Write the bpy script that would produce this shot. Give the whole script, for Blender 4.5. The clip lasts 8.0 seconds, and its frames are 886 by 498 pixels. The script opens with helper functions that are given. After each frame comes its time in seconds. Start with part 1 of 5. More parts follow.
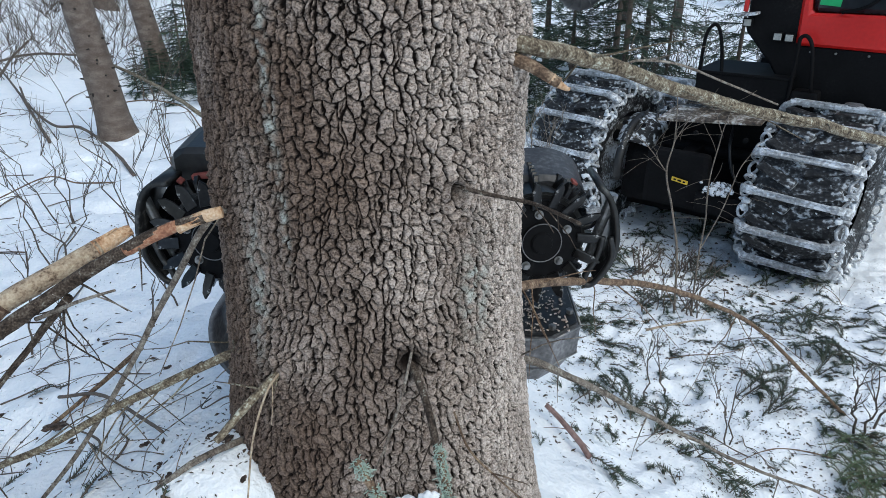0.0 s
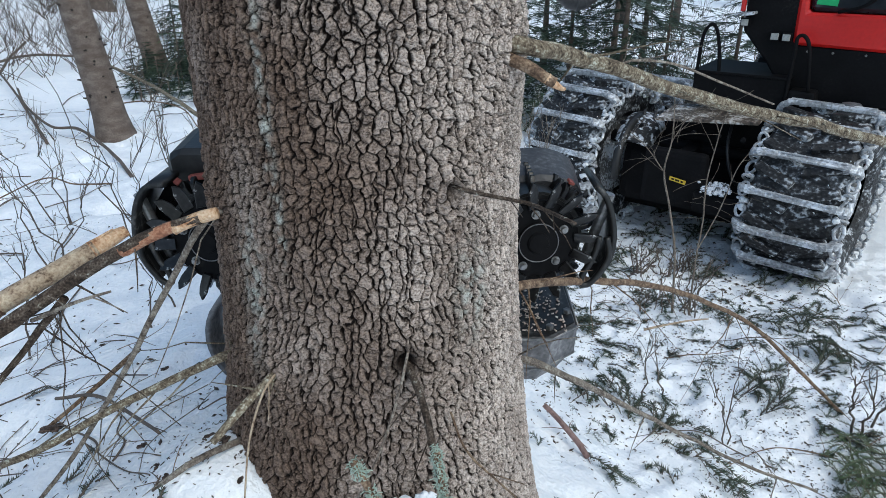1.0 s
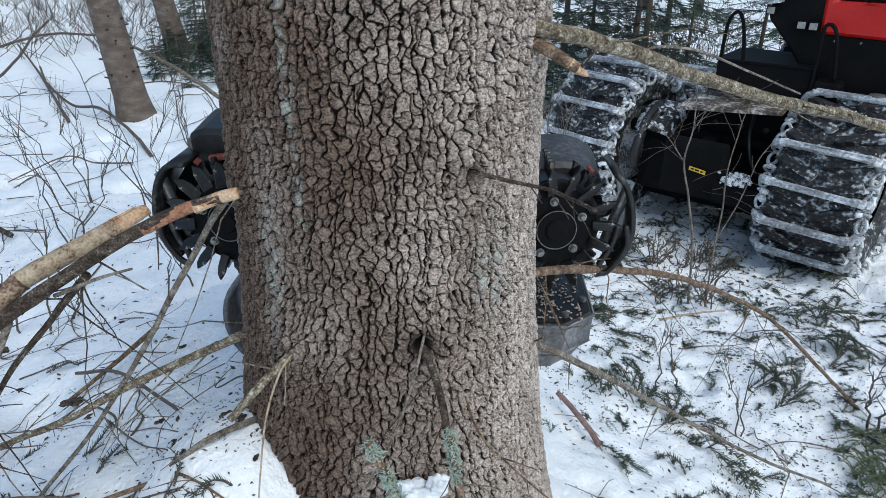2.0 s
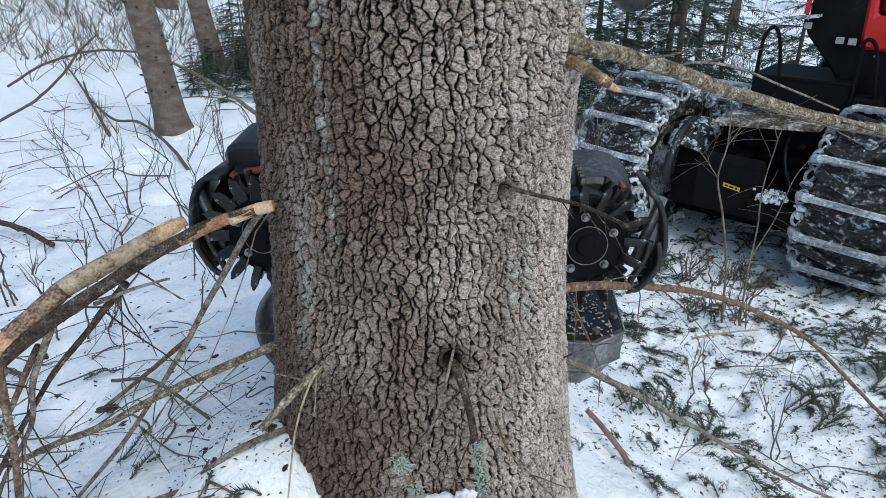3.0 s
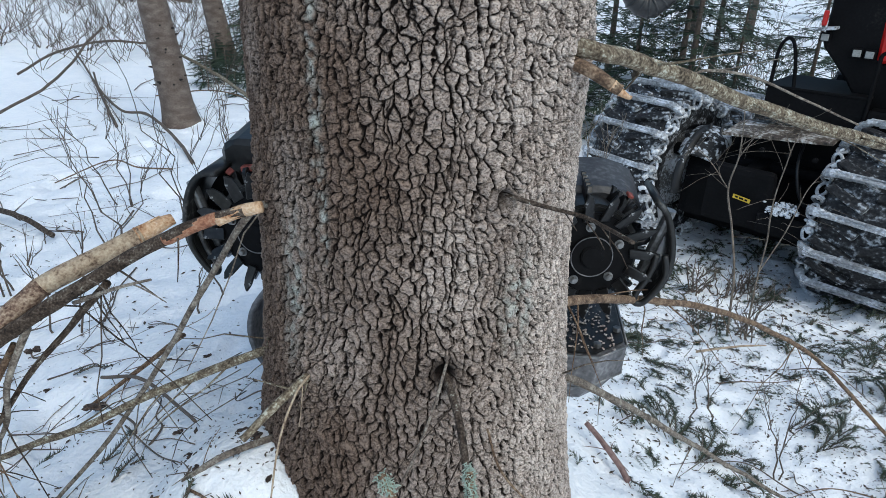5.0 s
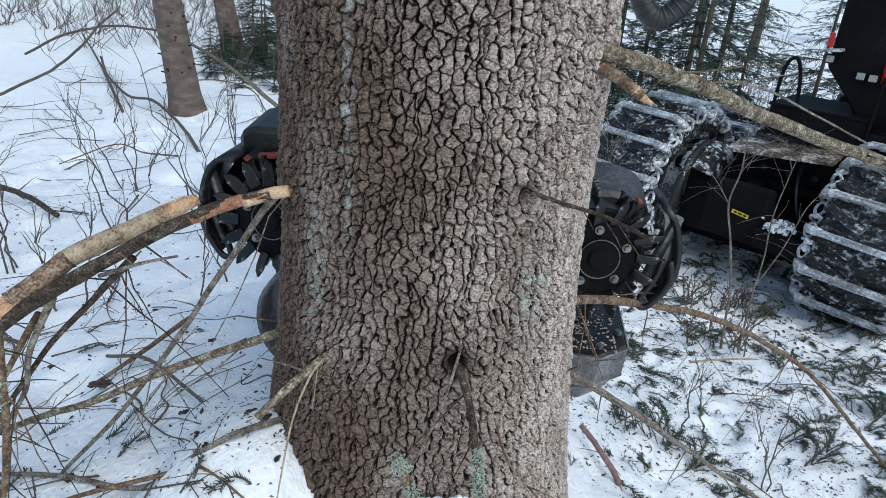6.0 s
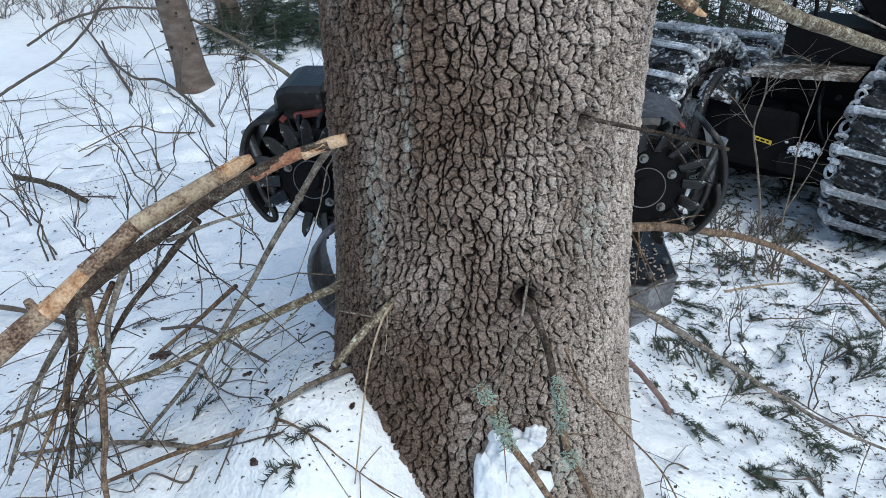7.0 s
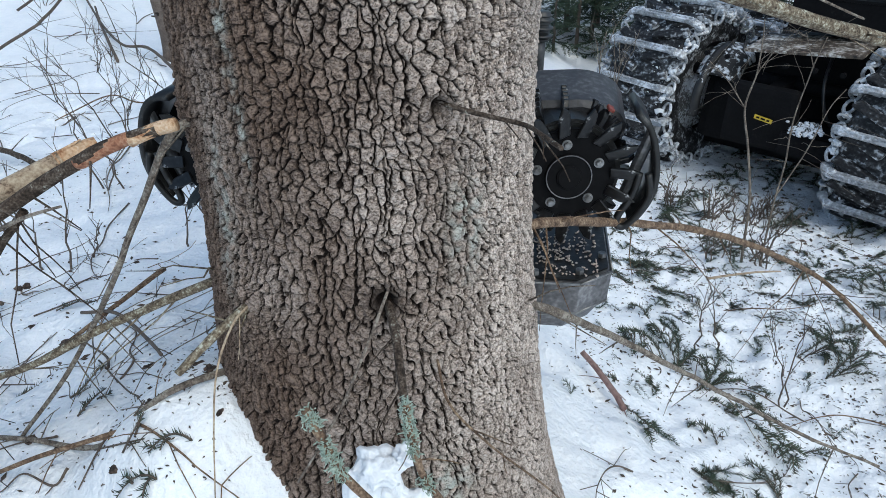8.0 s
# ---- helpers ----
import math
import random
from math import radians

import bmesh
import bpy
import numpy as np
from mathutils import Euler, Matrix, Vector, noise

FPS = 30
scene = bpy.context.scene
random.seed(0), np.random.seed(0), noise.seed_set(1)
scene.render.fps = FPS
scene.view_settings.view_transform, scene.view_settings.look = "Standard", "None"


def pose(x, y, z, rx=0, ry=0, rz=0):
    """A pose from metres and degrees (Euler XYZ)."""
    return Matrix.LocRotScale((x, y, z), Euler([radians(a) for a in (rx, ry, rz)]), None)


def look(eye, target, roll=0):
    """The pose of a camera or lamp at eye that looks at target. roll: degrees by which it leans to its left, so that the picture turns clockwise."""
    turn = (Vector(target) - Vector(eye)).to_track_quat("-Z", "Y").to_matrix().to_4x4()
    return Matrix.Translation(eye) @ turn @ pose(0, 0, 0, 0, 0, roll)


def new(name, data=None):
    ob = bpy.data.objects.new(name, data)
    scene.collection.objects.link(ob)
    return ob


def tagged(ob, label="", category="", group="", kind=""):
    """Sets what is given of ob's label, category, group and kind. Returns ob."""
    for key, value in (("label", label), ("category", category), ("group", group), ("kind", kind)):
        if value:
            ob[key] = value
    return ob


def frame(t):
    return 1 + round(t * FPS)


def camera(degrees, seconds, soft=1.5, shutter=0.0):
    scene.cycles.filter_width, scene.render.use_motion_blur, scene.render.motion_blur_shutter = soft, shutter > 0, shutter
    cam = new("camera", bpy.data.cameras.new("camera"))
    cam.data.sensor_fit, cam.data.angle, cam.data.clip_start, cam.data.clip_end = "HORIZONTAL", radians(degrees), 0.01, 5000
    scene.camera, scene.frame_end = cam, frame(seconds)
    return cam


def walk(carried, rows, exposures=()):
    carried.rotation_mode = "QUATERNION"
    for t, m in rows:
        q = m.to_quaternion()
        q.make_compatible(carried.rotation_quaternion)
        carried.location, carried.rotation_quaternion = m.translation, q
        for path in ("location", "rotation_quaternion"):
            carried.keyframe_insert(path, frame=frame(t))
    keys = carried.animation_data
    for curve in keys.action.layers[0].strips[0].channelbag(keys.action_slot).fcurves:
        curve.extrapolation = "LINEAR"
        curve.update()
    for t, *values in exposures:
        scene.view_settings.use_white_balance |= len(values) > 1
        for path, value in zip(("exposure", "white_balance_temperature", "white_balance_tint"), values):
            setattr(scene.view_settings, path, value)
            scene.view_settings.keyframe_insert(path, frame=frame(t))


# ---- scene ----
cam = camera(67.9, 8.0, 0.5)
PATH = [
    (0, (0.021, -0.012, 1.579), (-0.017, 1.806, 0.746), -0.2),
    (0.5, (0.024, -0.012, 1.579), (-0.019, 1.808, 0.752), -0.4),
    (1, (0.025, -0.012, 1.579), (-0.009, 1.806, 0.747), -0.3),
    (1.5, (0.024, -0.01, 1.577), (-0.028, 1.794, 0.716), -0.2),
    (2.8, (0.015, -0.018, 1.577), (-0.13, 1.775, 0.703), 0.2),
    (3, (0.018, -0.017, 1.578), (-0.15, 1.794, 0.747), -0.2),
    (3.5, (0.028, -0.011, 1.579), (-0.141, 1.825, 0.802), 0.0),
    (4, (0.037, 0.003, 1.574), (-0.135, 1.791, 0.695), 0.7),
    (4.2, (0.043, 0.013, 1.575), (-0.149, 1.791, 0.68), -0.5),
    (5.3, (0.025, 0.032, 1.568), (-0.177, 1.851, 0.763), 2.4),
    (5.5, (0.025, 0.028, 1.568), (-0.217, 1.845, 0.767), 2.0),
    (6, (-0.004, -0.005, 1.564), (-0.175, 1.811, 0.743), 4.5),
    (6.3, (-0.082, -0.032, 1.55), (-0.116, 1.772, 0.687), 4.2),
    (6.4, (-0.073, -0.046, 1.536), (-0.13, 1.742, 0.643), 2.8),
    (6.5, (-0.078, -0.054, 1.541), (-0.094, 1.732, 0.642), 3.1),
    (7, (-0.074, -0.033, 1.536), (-0.278, 1.724, 0.602), -1.1),
    (7.1, (-0.021, -0.014, 1.546), (-0.315, 1.723, 0.598), -2.2),
    (7.2, (-0.034, 0.018, 1.553), (-0.311, 1.736, 0.568), -0.7),
    (7.4, (0.021, 0.034, 1.538), (-0.339, 1.76, 0.595), -2.0),
    (7.5, (0.059, 0.05, 1.53), (-0.309, 1.768, 0.574), -1.5),
    (7.8, (0.091, 0.103, 1.502), (-0.235, 1.833, 0.553), -0.6),
    (8, (0.14, 0.112, 1.516), (-0.11, 1.822, 0.508), -0.8),
]
walk(cam, [(t, look(eye, target, roll)) for t, eye, target, roll in PATH], [(0.0, 0.25, 6040, -1.5), (8.0, 0.25, 6040, -1.5)])

# ---- light ----
world = bpy.data.worlds.new("overcast_sky")
world.use_nodes = True
wn = world.node_tree.nodes
sky = wn.new("ShaderNodeTexSky")
sky.sky_type, sky.sun_disc = "NISHITA", False
SUN_EL, SUN_AZ = 54.0, 140.0   # degrees above the horizon; clockwise from +y
sky.sun_elevation, sky.sun_rotation = radians(SUN_EL), radians(SUN_AZ)
sky.air_density, sky.dust_density, sky.ozone_density = 1.0, 3.0, 1.0
world.node_tree.links.new(sky.outputs[0], wn["Background"].inputs[0])
wn["Background"].inputs[1].default_value = 0.157
scene.world = world
sun = new("sun", bpy.data.lights.new("sun", "SUN"))
sun.data.energy, sun.data.angle, sun.data.color = 0.50, radians(85), (1.0, 0.985, 0.965)
sd = Vector((math.sin(radians(SUN_AZ)) * math.cos(radians(SUN_EL)), math.cos(radians(SUN_AZ)) * math.cos(radians(SUN_EL)), math.sin(radians(SUN_EL))))
sun.matrix_world = look(tuple(sd * 30), (0, 0, 0))

# ---- materials ----
MATS = {}


def mat(name, stops, scale=8.0, fine=60.0, rough=0.7, metal=0.0, bump=0.3, dist=0.01, spec=0.5, rnd=0.0, stretch=(1, 1, 1)):
    """Two-scale noise over a colour ramp, with bump from the same noises."""
    if name in MATS:
        return MATS[name]
    m = bpy.data.materials.new(name)
    m.use_nodes = True
    nt = m.node_tree
    b = nt.nodes["Principled BSDF"]
    tc, mp = nt.nodes.new("ShaderNodeTexCoord"), nt.nodes.new("ShaderNodeMapping")
    mp.inputs["Scale"].default_value = stretch
    nt.links.new(tc.outputs["Object"], mp.inputs[0])
    n1, n2 = nt.nodes.new("ShaderNodeTexNoise"), nt.nodes.new("ShaderNodeTexNoise")
    for n, sc, de in ((n1, scale, 4), (n2, fine, 6)):
        n.inputs["Scale"].default_value, n.inputs["Detail"].default_value = sc, de
        nt.links.new(mp.outputs[0], n.inputs["Vector"])
    mix = nt.nodes.new("ShaderNodeMath")
    mix.operation = "MULTIPLY_ADD"
    mix.inputs[1].default_value = 0.5
    nt.links.new(n1.outputs[0], mix.inputs[0])
    half = nt.nodes.new("ShaderNodeMath")
    half.operation = "MULTIPLY"
    half.inputs[1].default_value = 0.5
    nt.links.new(n2.outputs[0], half.inputs[0])
    nt.links.new(half.outputs[0], mix.inputs[2])
    last = mix
    if rnd:
        oi, add = nt.nodes.new("ShaderNodeObjectInfo"), nt.nodes.new("ShaderNodeMath")
        add.operation = "MULTIPLY_ADD"
        add.inputs[1].default_value = rnd
        nt.links.new(oi.outputs["Random"], add.inputs[0])
        nt.links.new(mix.outputs[0], add.inputs[2])
        last = add
    ramp = nt.nodes.new("ShaderNodeValToRGB")
    el = ramp.color_ramp.elements
    while len(el) < len(stops):
        el.new(0.5)
    for e, (p, c) in zip(el, stops):
        e.position, e.color = p, (*c, 1)
    nt.links.new(last.outputs[0], ramp.inputs[0])
    nt.links.new(ramp.outputs[0], b.inputs["Base Color"])
    b.inputs["Roughness"].default_value, b.inputs["Metallic"].default_value = rough, metal
    b.inputs["Specular IOR Level"].default_value = spec
    bp = nt.nodes.new("ShaderNodeBump")
    bp.inputs["Strength"].default_value, bp.inputs["Distance"].default_value = bump, dist
    nt.links.new(mix.outputs[0], bp.inputs["Height"])
    nt.links.new(bp.outputs[0], b.inputs["Normal"])
    MATS[name] = m
    return m


def snow_dusted(name, dark, snow_from=0.56, rough=0.6, metal=0.0, scale=6.0, fine=45.0):
    return mat(name, [(0.0, tuple(c * 0.6 for c in dark)), (snow_from - 0.04, dark), (snow_from + 0.03, (0.62, 0.65, 0.7))], scale, fine, rough, metal, 0.5, 0.01)


SNOW = mat("snow", [(0.3, (0.80, 0.835, 0.885)), (0.6, (0.91, 0.925, 0.95))], 9, 60, 0.75, 0, 0.8, 0.024, 0.3)
WOOD_GREY = mat("weathered_branch", [(0.36, (0.05, 0.04, 0.033)), (0.5, (0.17, 0.14, 0.115)), (0.62, (0.34, 0.31, 0.26))], 50, 240, 0.9, 0, 1.0, 0.006, 0.25)
WOOD_BROWN = mat("brown_branch", [(0.36, (0.045, 0.028, 0.02)), (0.5, (0.16, 0.105, 0.07)), (0.64, (0.34, 0.25, 0.17))], 50, 240, 0.9, 0, 1.0, 0.006, 0.25)
WOOD_LICHEN = mat("lichened_branch", [(0.36, (0.035, 0.026, 0.018)), (0.47, (0.13, 0.10, 0.07)), (0.56, (0.25, 0.215, 0.155)), (0.63, (0.48, 0.48, 0.40))], 70, 260, 0.9, 0, 0.8, 0.004, 0.25)
WOOD_DARK = mat("dark_lichened_bark", [(0.38, (0.018, 0.013, 0.010)), (0.50, (0.06, 0.043, 0.032)), (0.60, (0.13, 0.105, 0.085)), (0.68, (0.38, 0.39, 0.33))], 60, 300, 0.9, 0, 1.0, 0.006, 0.25)
WOOD_PEELING = mat("peeling_branch_bark", [(0.40, (0.055, 0.032, 0.024)), (0.48, (0.17, 0.11, 0.08)), (0.55, (0.31, 0.23, 0.165)), (0.68, (0.50, 0.41, 0.31))], 22, 220, 0.85, 0, 0.9, 0.005, 0.25)
WOOD_FRESH = mat("split_wood", [(0.36, (0.26, 0.12, 0.06)), (0.48, (0.50, 0.31, 0.18)), (0.66, (0.72, 0.56, 0.40))], 50, 240, 0.9, 0, 1.0, 0.006, 0.25)
WOOD_STRIPPED = mat("stripped_wood", [(0.36, (0.11, 0.072, 0.05)), (0.46, (0.33, 0.25, 0.175)), (0.65, (0.55, 0.46, 0.34))], 50, 240, 0.9, 0, 1.0, 0.006, 0.25)
TWIG = mat("dark_twig", [(0.3, (0.05, 0.038, 0.03)), (0.7, (0.16, 0.125, 0.10))], 20, 100, 0.85, 0, 0.3, 0.003)
LICHEN = mat("pale_green_lichen", [(0.3, (0.18, 0.245, 0.20)), (0.6, (0.42, 0.50, 0.425))], 60, 200, 0.95, 0, 0.6, 0.004)
NEEDLE = mat("spruce_needles", [(0.3, (0.009, 0.018, 0.010)), (0.6, (0.030, 0.050, 0.024))], 4, 40, 0.6, 0, 0.1, 0.002)
NEEDLE_FRESH = mat("fresh_spruce_needles", [(0.3, (0.024, 0.052, 0.020)), (0.65, (0.085, 0.135, 0.05))], 4, 40, 0.6, 0, 0.1, 0.002)
LITTER = mat("bark_litter", [(0.3, (0.03, 0.024, 0.02)), (0.7, (0.12, 0.09, 0.07))], 9, 60, 0.9, 0, 0.2, 0.003)
FAR_BARK = mat("smooth_spruce_bark", [(0.34, (0.075, 0.056, 0.046)), (0.5, (0.135, 0.104, 0.086)), (0.64, (0.22, 0.182, 0.155))], 10, 120, 0.9, 0, 0.7, 0.008, 0.3, 0, (1, 1, 2.0))
BLACK = mat("black_paint", [(0.3, (0.003, 0.003, 0.0035)), (0.6, (0.007, 0.007, 0.008)), (0.78, (0.025, 0.023, 0.021))], 5, 60, 0.7, 0, 0.15, 0.004, 0.10)
STEEL = mat("worn_dark_steel", [(0.35, (0.006, 0.006, 0.0065)), (0.56, (0.018, 0.018, 0.018)), (0.68, (0.12, 0.115, 0.11))], 10, 70, 0.42, 0.2, 0.35, 0.004)
COVER = mat("dull_dark_cover", [(0.35, (0.022, 0.022, 0.024)), (0.55, (0.055, 0.055, 0.06)), (0.7, (0.15, 0.15, 0.155))], 9, 80, 0.5, 0.1, 0.2, 0.003)
TOOTH = mat("worn_tooth_steel", [(0.44, (0.005, 0.005, 0.0055)), (0.60, (0.016, 0.016, 0.017)), (0.66, (0.36, 0.36, 0.36))], 26, 110, 0.28, 0.3, 0.4, 0.003)
BRIGHT = mat("bright_worn_steel", [(0.35, (0.10, 0.098, 0.095)), (0.6, (0.30, 0.30, 0.30))], 16, 90, 0.4, 0.7, 0.4, 0.003)
GREYSTEEL = mat("grey_painted_steel", [(0.35, (0.05, 0.05, 0.055)), (0.52, (0.14, 0.14, 0.15)), (0.68, (0.32, 0.32, 0.33))], 9, 80, 0.5, 0.1, 0.3, 0.003)
RUBBER = mat("snow_caked_tyre_rubber", [(0.40, (0.005, 0.005, 0.006)), (0.49, (0.022, 0.022, 0.024)), (0.55, (0.085, 0.087, 0.092)), (0.62, (0.50, 0.52, 0.55))], 13, 46, 0.6, 0, 0.9, 0.02, 0.4)
CHAIN = mat("snowy_chain_steel", [(0.36, (0.10, 0.10, 0.105)), (0.46, (0.28, 0.285, 0.295)), (0.56, (0.44, 0.45, 0.47)), (0.64, (0.74, 0.76, 0.80))], 11, 60, 0.55, 0.25, 0.5, 0.006, 0.5, 0.08)
SNOWYBLACK = snow_dusted("snow_dusted_black_steel", (0.014, 0.014, 0.015), 0.60, 0.5, 0.1, 5, 40)
FENDER = snow_dusted("packed_snow_on_black_steel", (0.010, 0.010, 0.011), 0.52, 0.7, 0.0, 9, 30)
RIM = snow_dusted("snow_dusted_rim", (0.14, 0.14, 0.14), 0.52, 0.6, 0.1, 7, 50)
RED = mat("red_paint", [(0.3, (0.42, 0.008, 0.008)), (0.7, (0.58, 0.016, 0.014))], 2, 40, 0.3, 0, 0.03, 0.002)
REDDISH = mat("red_worn_paint", [(0.3, (0.12, 0.02, 0.015)), (0.7, (0.30, 0.08, 0.06))], 20, 90, 0.6, 0, 0.3, 0.003)
YELLOW = mat("yellow_sticker", [(0.3, (0.62, 0.42, 0.03)), (0.7, (0.75, 0.53, 0.05))], 12, 60, 0.5, 0, 0.05, 0.002)
LAMPGLASS = mat("milky_lamp_glass", [(0.3, (0.20, 0.21, 0.20)), (0.7, (0.42, 0.42, 0.40))], 20, 80, 0.25, 0, 0.2, 0.003)
WINDOW = mat("dark_cab_glass", [(0.3, (0.01, 0.012, 0.015)), (0.7, (0.03, 0.034, 0.04))], 3, 20, 0.08, 0, 0.02, 0.002)
WHITEPLATE = mat("white_sticker", [(0.3, (0.7, 0.72, 0.7)), (0.7, (0.8, 0.8, 0.8))], 9, 50, 0.5, 0, 0.05, 0.002)
GREENPLATE = mat("green_sticker", [(0.3, (0.02, 0.30, 0.09)), (0.7, (0.03, 0.42, 0.14))], 9, 50, 0.5, 0, 0.05, 0.002)
HOSE = mat("black_corrugated_hose", [(0.3, (0.012, 0.012, 0.013)), (0.7, (0.04, 0.04, 0.042))], 9, 60, 0.4, 0, 0.15, 0.003)

# ---- mesh helpers ----
RNG = np.random.default_rng(5)


def mesh_ob(name, verts, faces, material, parent=None, label="", smooth=True):
    me = bpy.data.meshes.new(name)
    me.from_pydata([tuple(v) for v in verts], [], faces)
    me.materials.append(material)
    if smooth:
        me.polygons.foreach_set("use_smooth", [True] * len(me.polygons))
    me.update()
    ob = new(name, me)
    if parent is not None:
        ob.parent = parent
    if label:
        tagged(ob, label)
    return ob


def part(name, bm, material, parent, label="", smooth=False):
    """Links a bmesh as one mesh object under a thing or a part."""
    me = bpy.data.meshes.new(name)
    bm.to_mesh(me)
    bm.free()
    me.materials.append(material)
    if smooth:
        me.polygons.foreach_set("use_smooth", [True] * len(me.polygons))
    ob = new(name, me)
    ob.parent = parent
    if label:
        tagged(ob, label)
    return ob


def thing(name, m, label, category, group="", kind=""):
    ob = new(name)
    ob.matrix_world = m
    return tagged(ob, label, category, group, kind)


def box(sx, sy, sz, at=(0, 0, 0), bevel=0.01, rot=(0, 0, 0), taper=1.0, bm=None):
    """A bevelled box, its top scaled by taper, centred on at; added to bm if given."""
    b = bmesh.new()
    bmesh.ops.create_cube(b, size=1)
    for v in b.verts:
        k = taper if v.co.z > 0 else 1.0
        v.co = Vector((v.co.x * sx * k, v.co.y * sy * k, v.co.z * sz))
    if bevel:
        bmesh.ops.bevel(b, geom=b.edges[:], offset=min(bevel, 0.45 * min(sx, sy, sz)), segments=2, affect="EDGES", profile=0.6)
    bmesh.ops.transform(b, matrix=pose(*at, *rot), verts=b.verts[:])
    return merge(bm, b)


def merge(bm, b):
    if bm is None:
        return b
    me = bpy.data.meshes.new("tmp")
    b.to_mesh(me)
    b.free()
    bm.from_mesh(me)
    bpy.data.meshes.remove(me)
    return bm


def cyl(r, depth, at=(0, 0, 0), rot=(0, 0, 0), n=24, r2=None, bevel=0.0, bm=None):
    b = bmesh.new()
    bmesh.ops.create_cone(b, cap_ends=True, segments=n, radius1=r, radius2=r if r2 is None else r2, depth=depth)
    if bevel:
        bmesh.ops.bevel(b, geom=[e for e in b.edges if abs(e.verts[0].co.z - e.verts[1].co.z) < 1e-6], offset=bevel, segments=2, affect="EDGES")
    bmesh.ops.transform(b, matrix=pose(*at, *rot), verts=b.verts[:])
    return merge(bm, b)


def prism(outline, thick, m=None, bevel=0.0, bm=None):
    """An outline in the xz plane made into a plate of that thickness along y."""
    b = bmesh.new()
    f = b.faces.new([b.verts.new((x, -thick / 2, z)) for x, z in outline])
    ext = bmesh.ops.extrude_face_region(b, geom=[f])
    bmesh.ops.translate(b, vec=(0, thick, 0), verts=[g for g in ext["geom"] if isinstance(g, bmesh.types.BMVert)])
    bmesh.ops.recalc_face_normals(b, faces=b.faces[:])
    if bevel:
        bmesh.ops.bevel(b, geom=b.edges[:], offset=bevel, segments=1, affect="EDGES")
    if m is not None:
        bmesh.ops.transform(b, matrix=m, verts=b.verts[:])
    return merge(bm, b)


def smooth_path(pts, steps):
    """A Catmull-Rom line through the points."""
    p = [Vector(q) for q in pts]
    p = [p[0] * 2 - p[1], *p, p[-1] * 2 - p[-2]]
    out = []
    for i in range(1, len(p) - 2):
        for k in range(steps):
            t = k / steps
            a, b, c, d = p[i - 1], p[i], p[i + 1], p[i + 2]
            out.append(0.5 * (2 * b + (c - a) * t + (2 * a - 5 * b + 4 * c - d) * t * t + (3 * b - a - 3 * c + d) * t ** 3))
    out.append(p[-2])
    return out


def tube(V, F, pts, r0, r1, n=6, wob=0.0, lump=0.0):
    """Adds a tapered tube along pts to the vertex and face lists, wandering by wob metres and lumpy by lump."""
    base, m = len(V), len(pts)
    pts = [Vector(p) for p in pts]
    side = None
    for i, p in enumerate(pts):
        d = (pts[min(i + 1, m - 1)] - pts[max(i - 1, 0)]).normalized()
        if side is None:
            side = d.orthogonal().normalized()
        side = (side - d * side.dot(d)).normalized()
        up = d.cross(side)
        r = r0 + (r1 - r0) * i / max(1, m - 1)
        if wob and 0 < i < m - 1:
            p = p + noise.noise_vector(p * 9.0) * wob
        for k in range(n):
            a = 2 * math.pi * k / n
            w = side * math.cos(a) + up * math.sin(a)
            rr = r * (1 + lump * noise.noise((p + w * r) * 38))
            V.append(p + w * rr)
    for i in range(m - 1):
        for k in range(n):
            a, b = base + i * n + k, base + i * n + (k + 1) % n
            F.append((a, b, b + n, a + n))
    F.append(tuple(base + k for k in reversed(range(n))))
    F.append(tuple(base + (m - 1) * n + k for k in range(n)))


def branch(name, pts, r0, r1, material, parent=None, label="", twigs=0, n=8, steps=8, seed=1, twig_len=0.12, knots=True):
    """A crooked tapered branch with small side twigs, as one mesh."""
    rnd = random.Random(seed)
    V, F = [], []
    path = smooth_path(pts, steps)
    tube(V, F, path, r0, r1, n, r0 * 0.4, 0.07 if n > 12 else 0.11)
    ob = mesh_ob(name, V, F, material, parent, label)
    for _ in range(twigs):
        i = rnd.randrange(2, len(path) - 1)
        d = (path[i] - path[i - 1]).normalized()
        w = (d * 0.7 + Vector((rnd.uniform(-1, 1), rnd.uniform(-1, 1), rnd.uniform(-1, 0.6)))).normalized()
        ln = twig_len * rnd.uniform(0.4, 1.3)
        q = [path[i] + w * ln * k / 4 + Vector((0, 0, -0.12 * ln * (k / 4) ** 2)) for k in range(5)]
        V, F = [], []
        tube(V, F, q, max(0.0012, r0 * 0.22), 0.0007, 4, ln * 0.06)
        mesh_ob("side_twig", V, F, material, ob)
    return ob


# ---- ground ----
def sstep(a, b, x):
    t = min(1.0, max(0.0, (x - a) / (b - a)))
    return t * t * (3 - 2 * t)


TRUNK = (-0.132, 1.117)


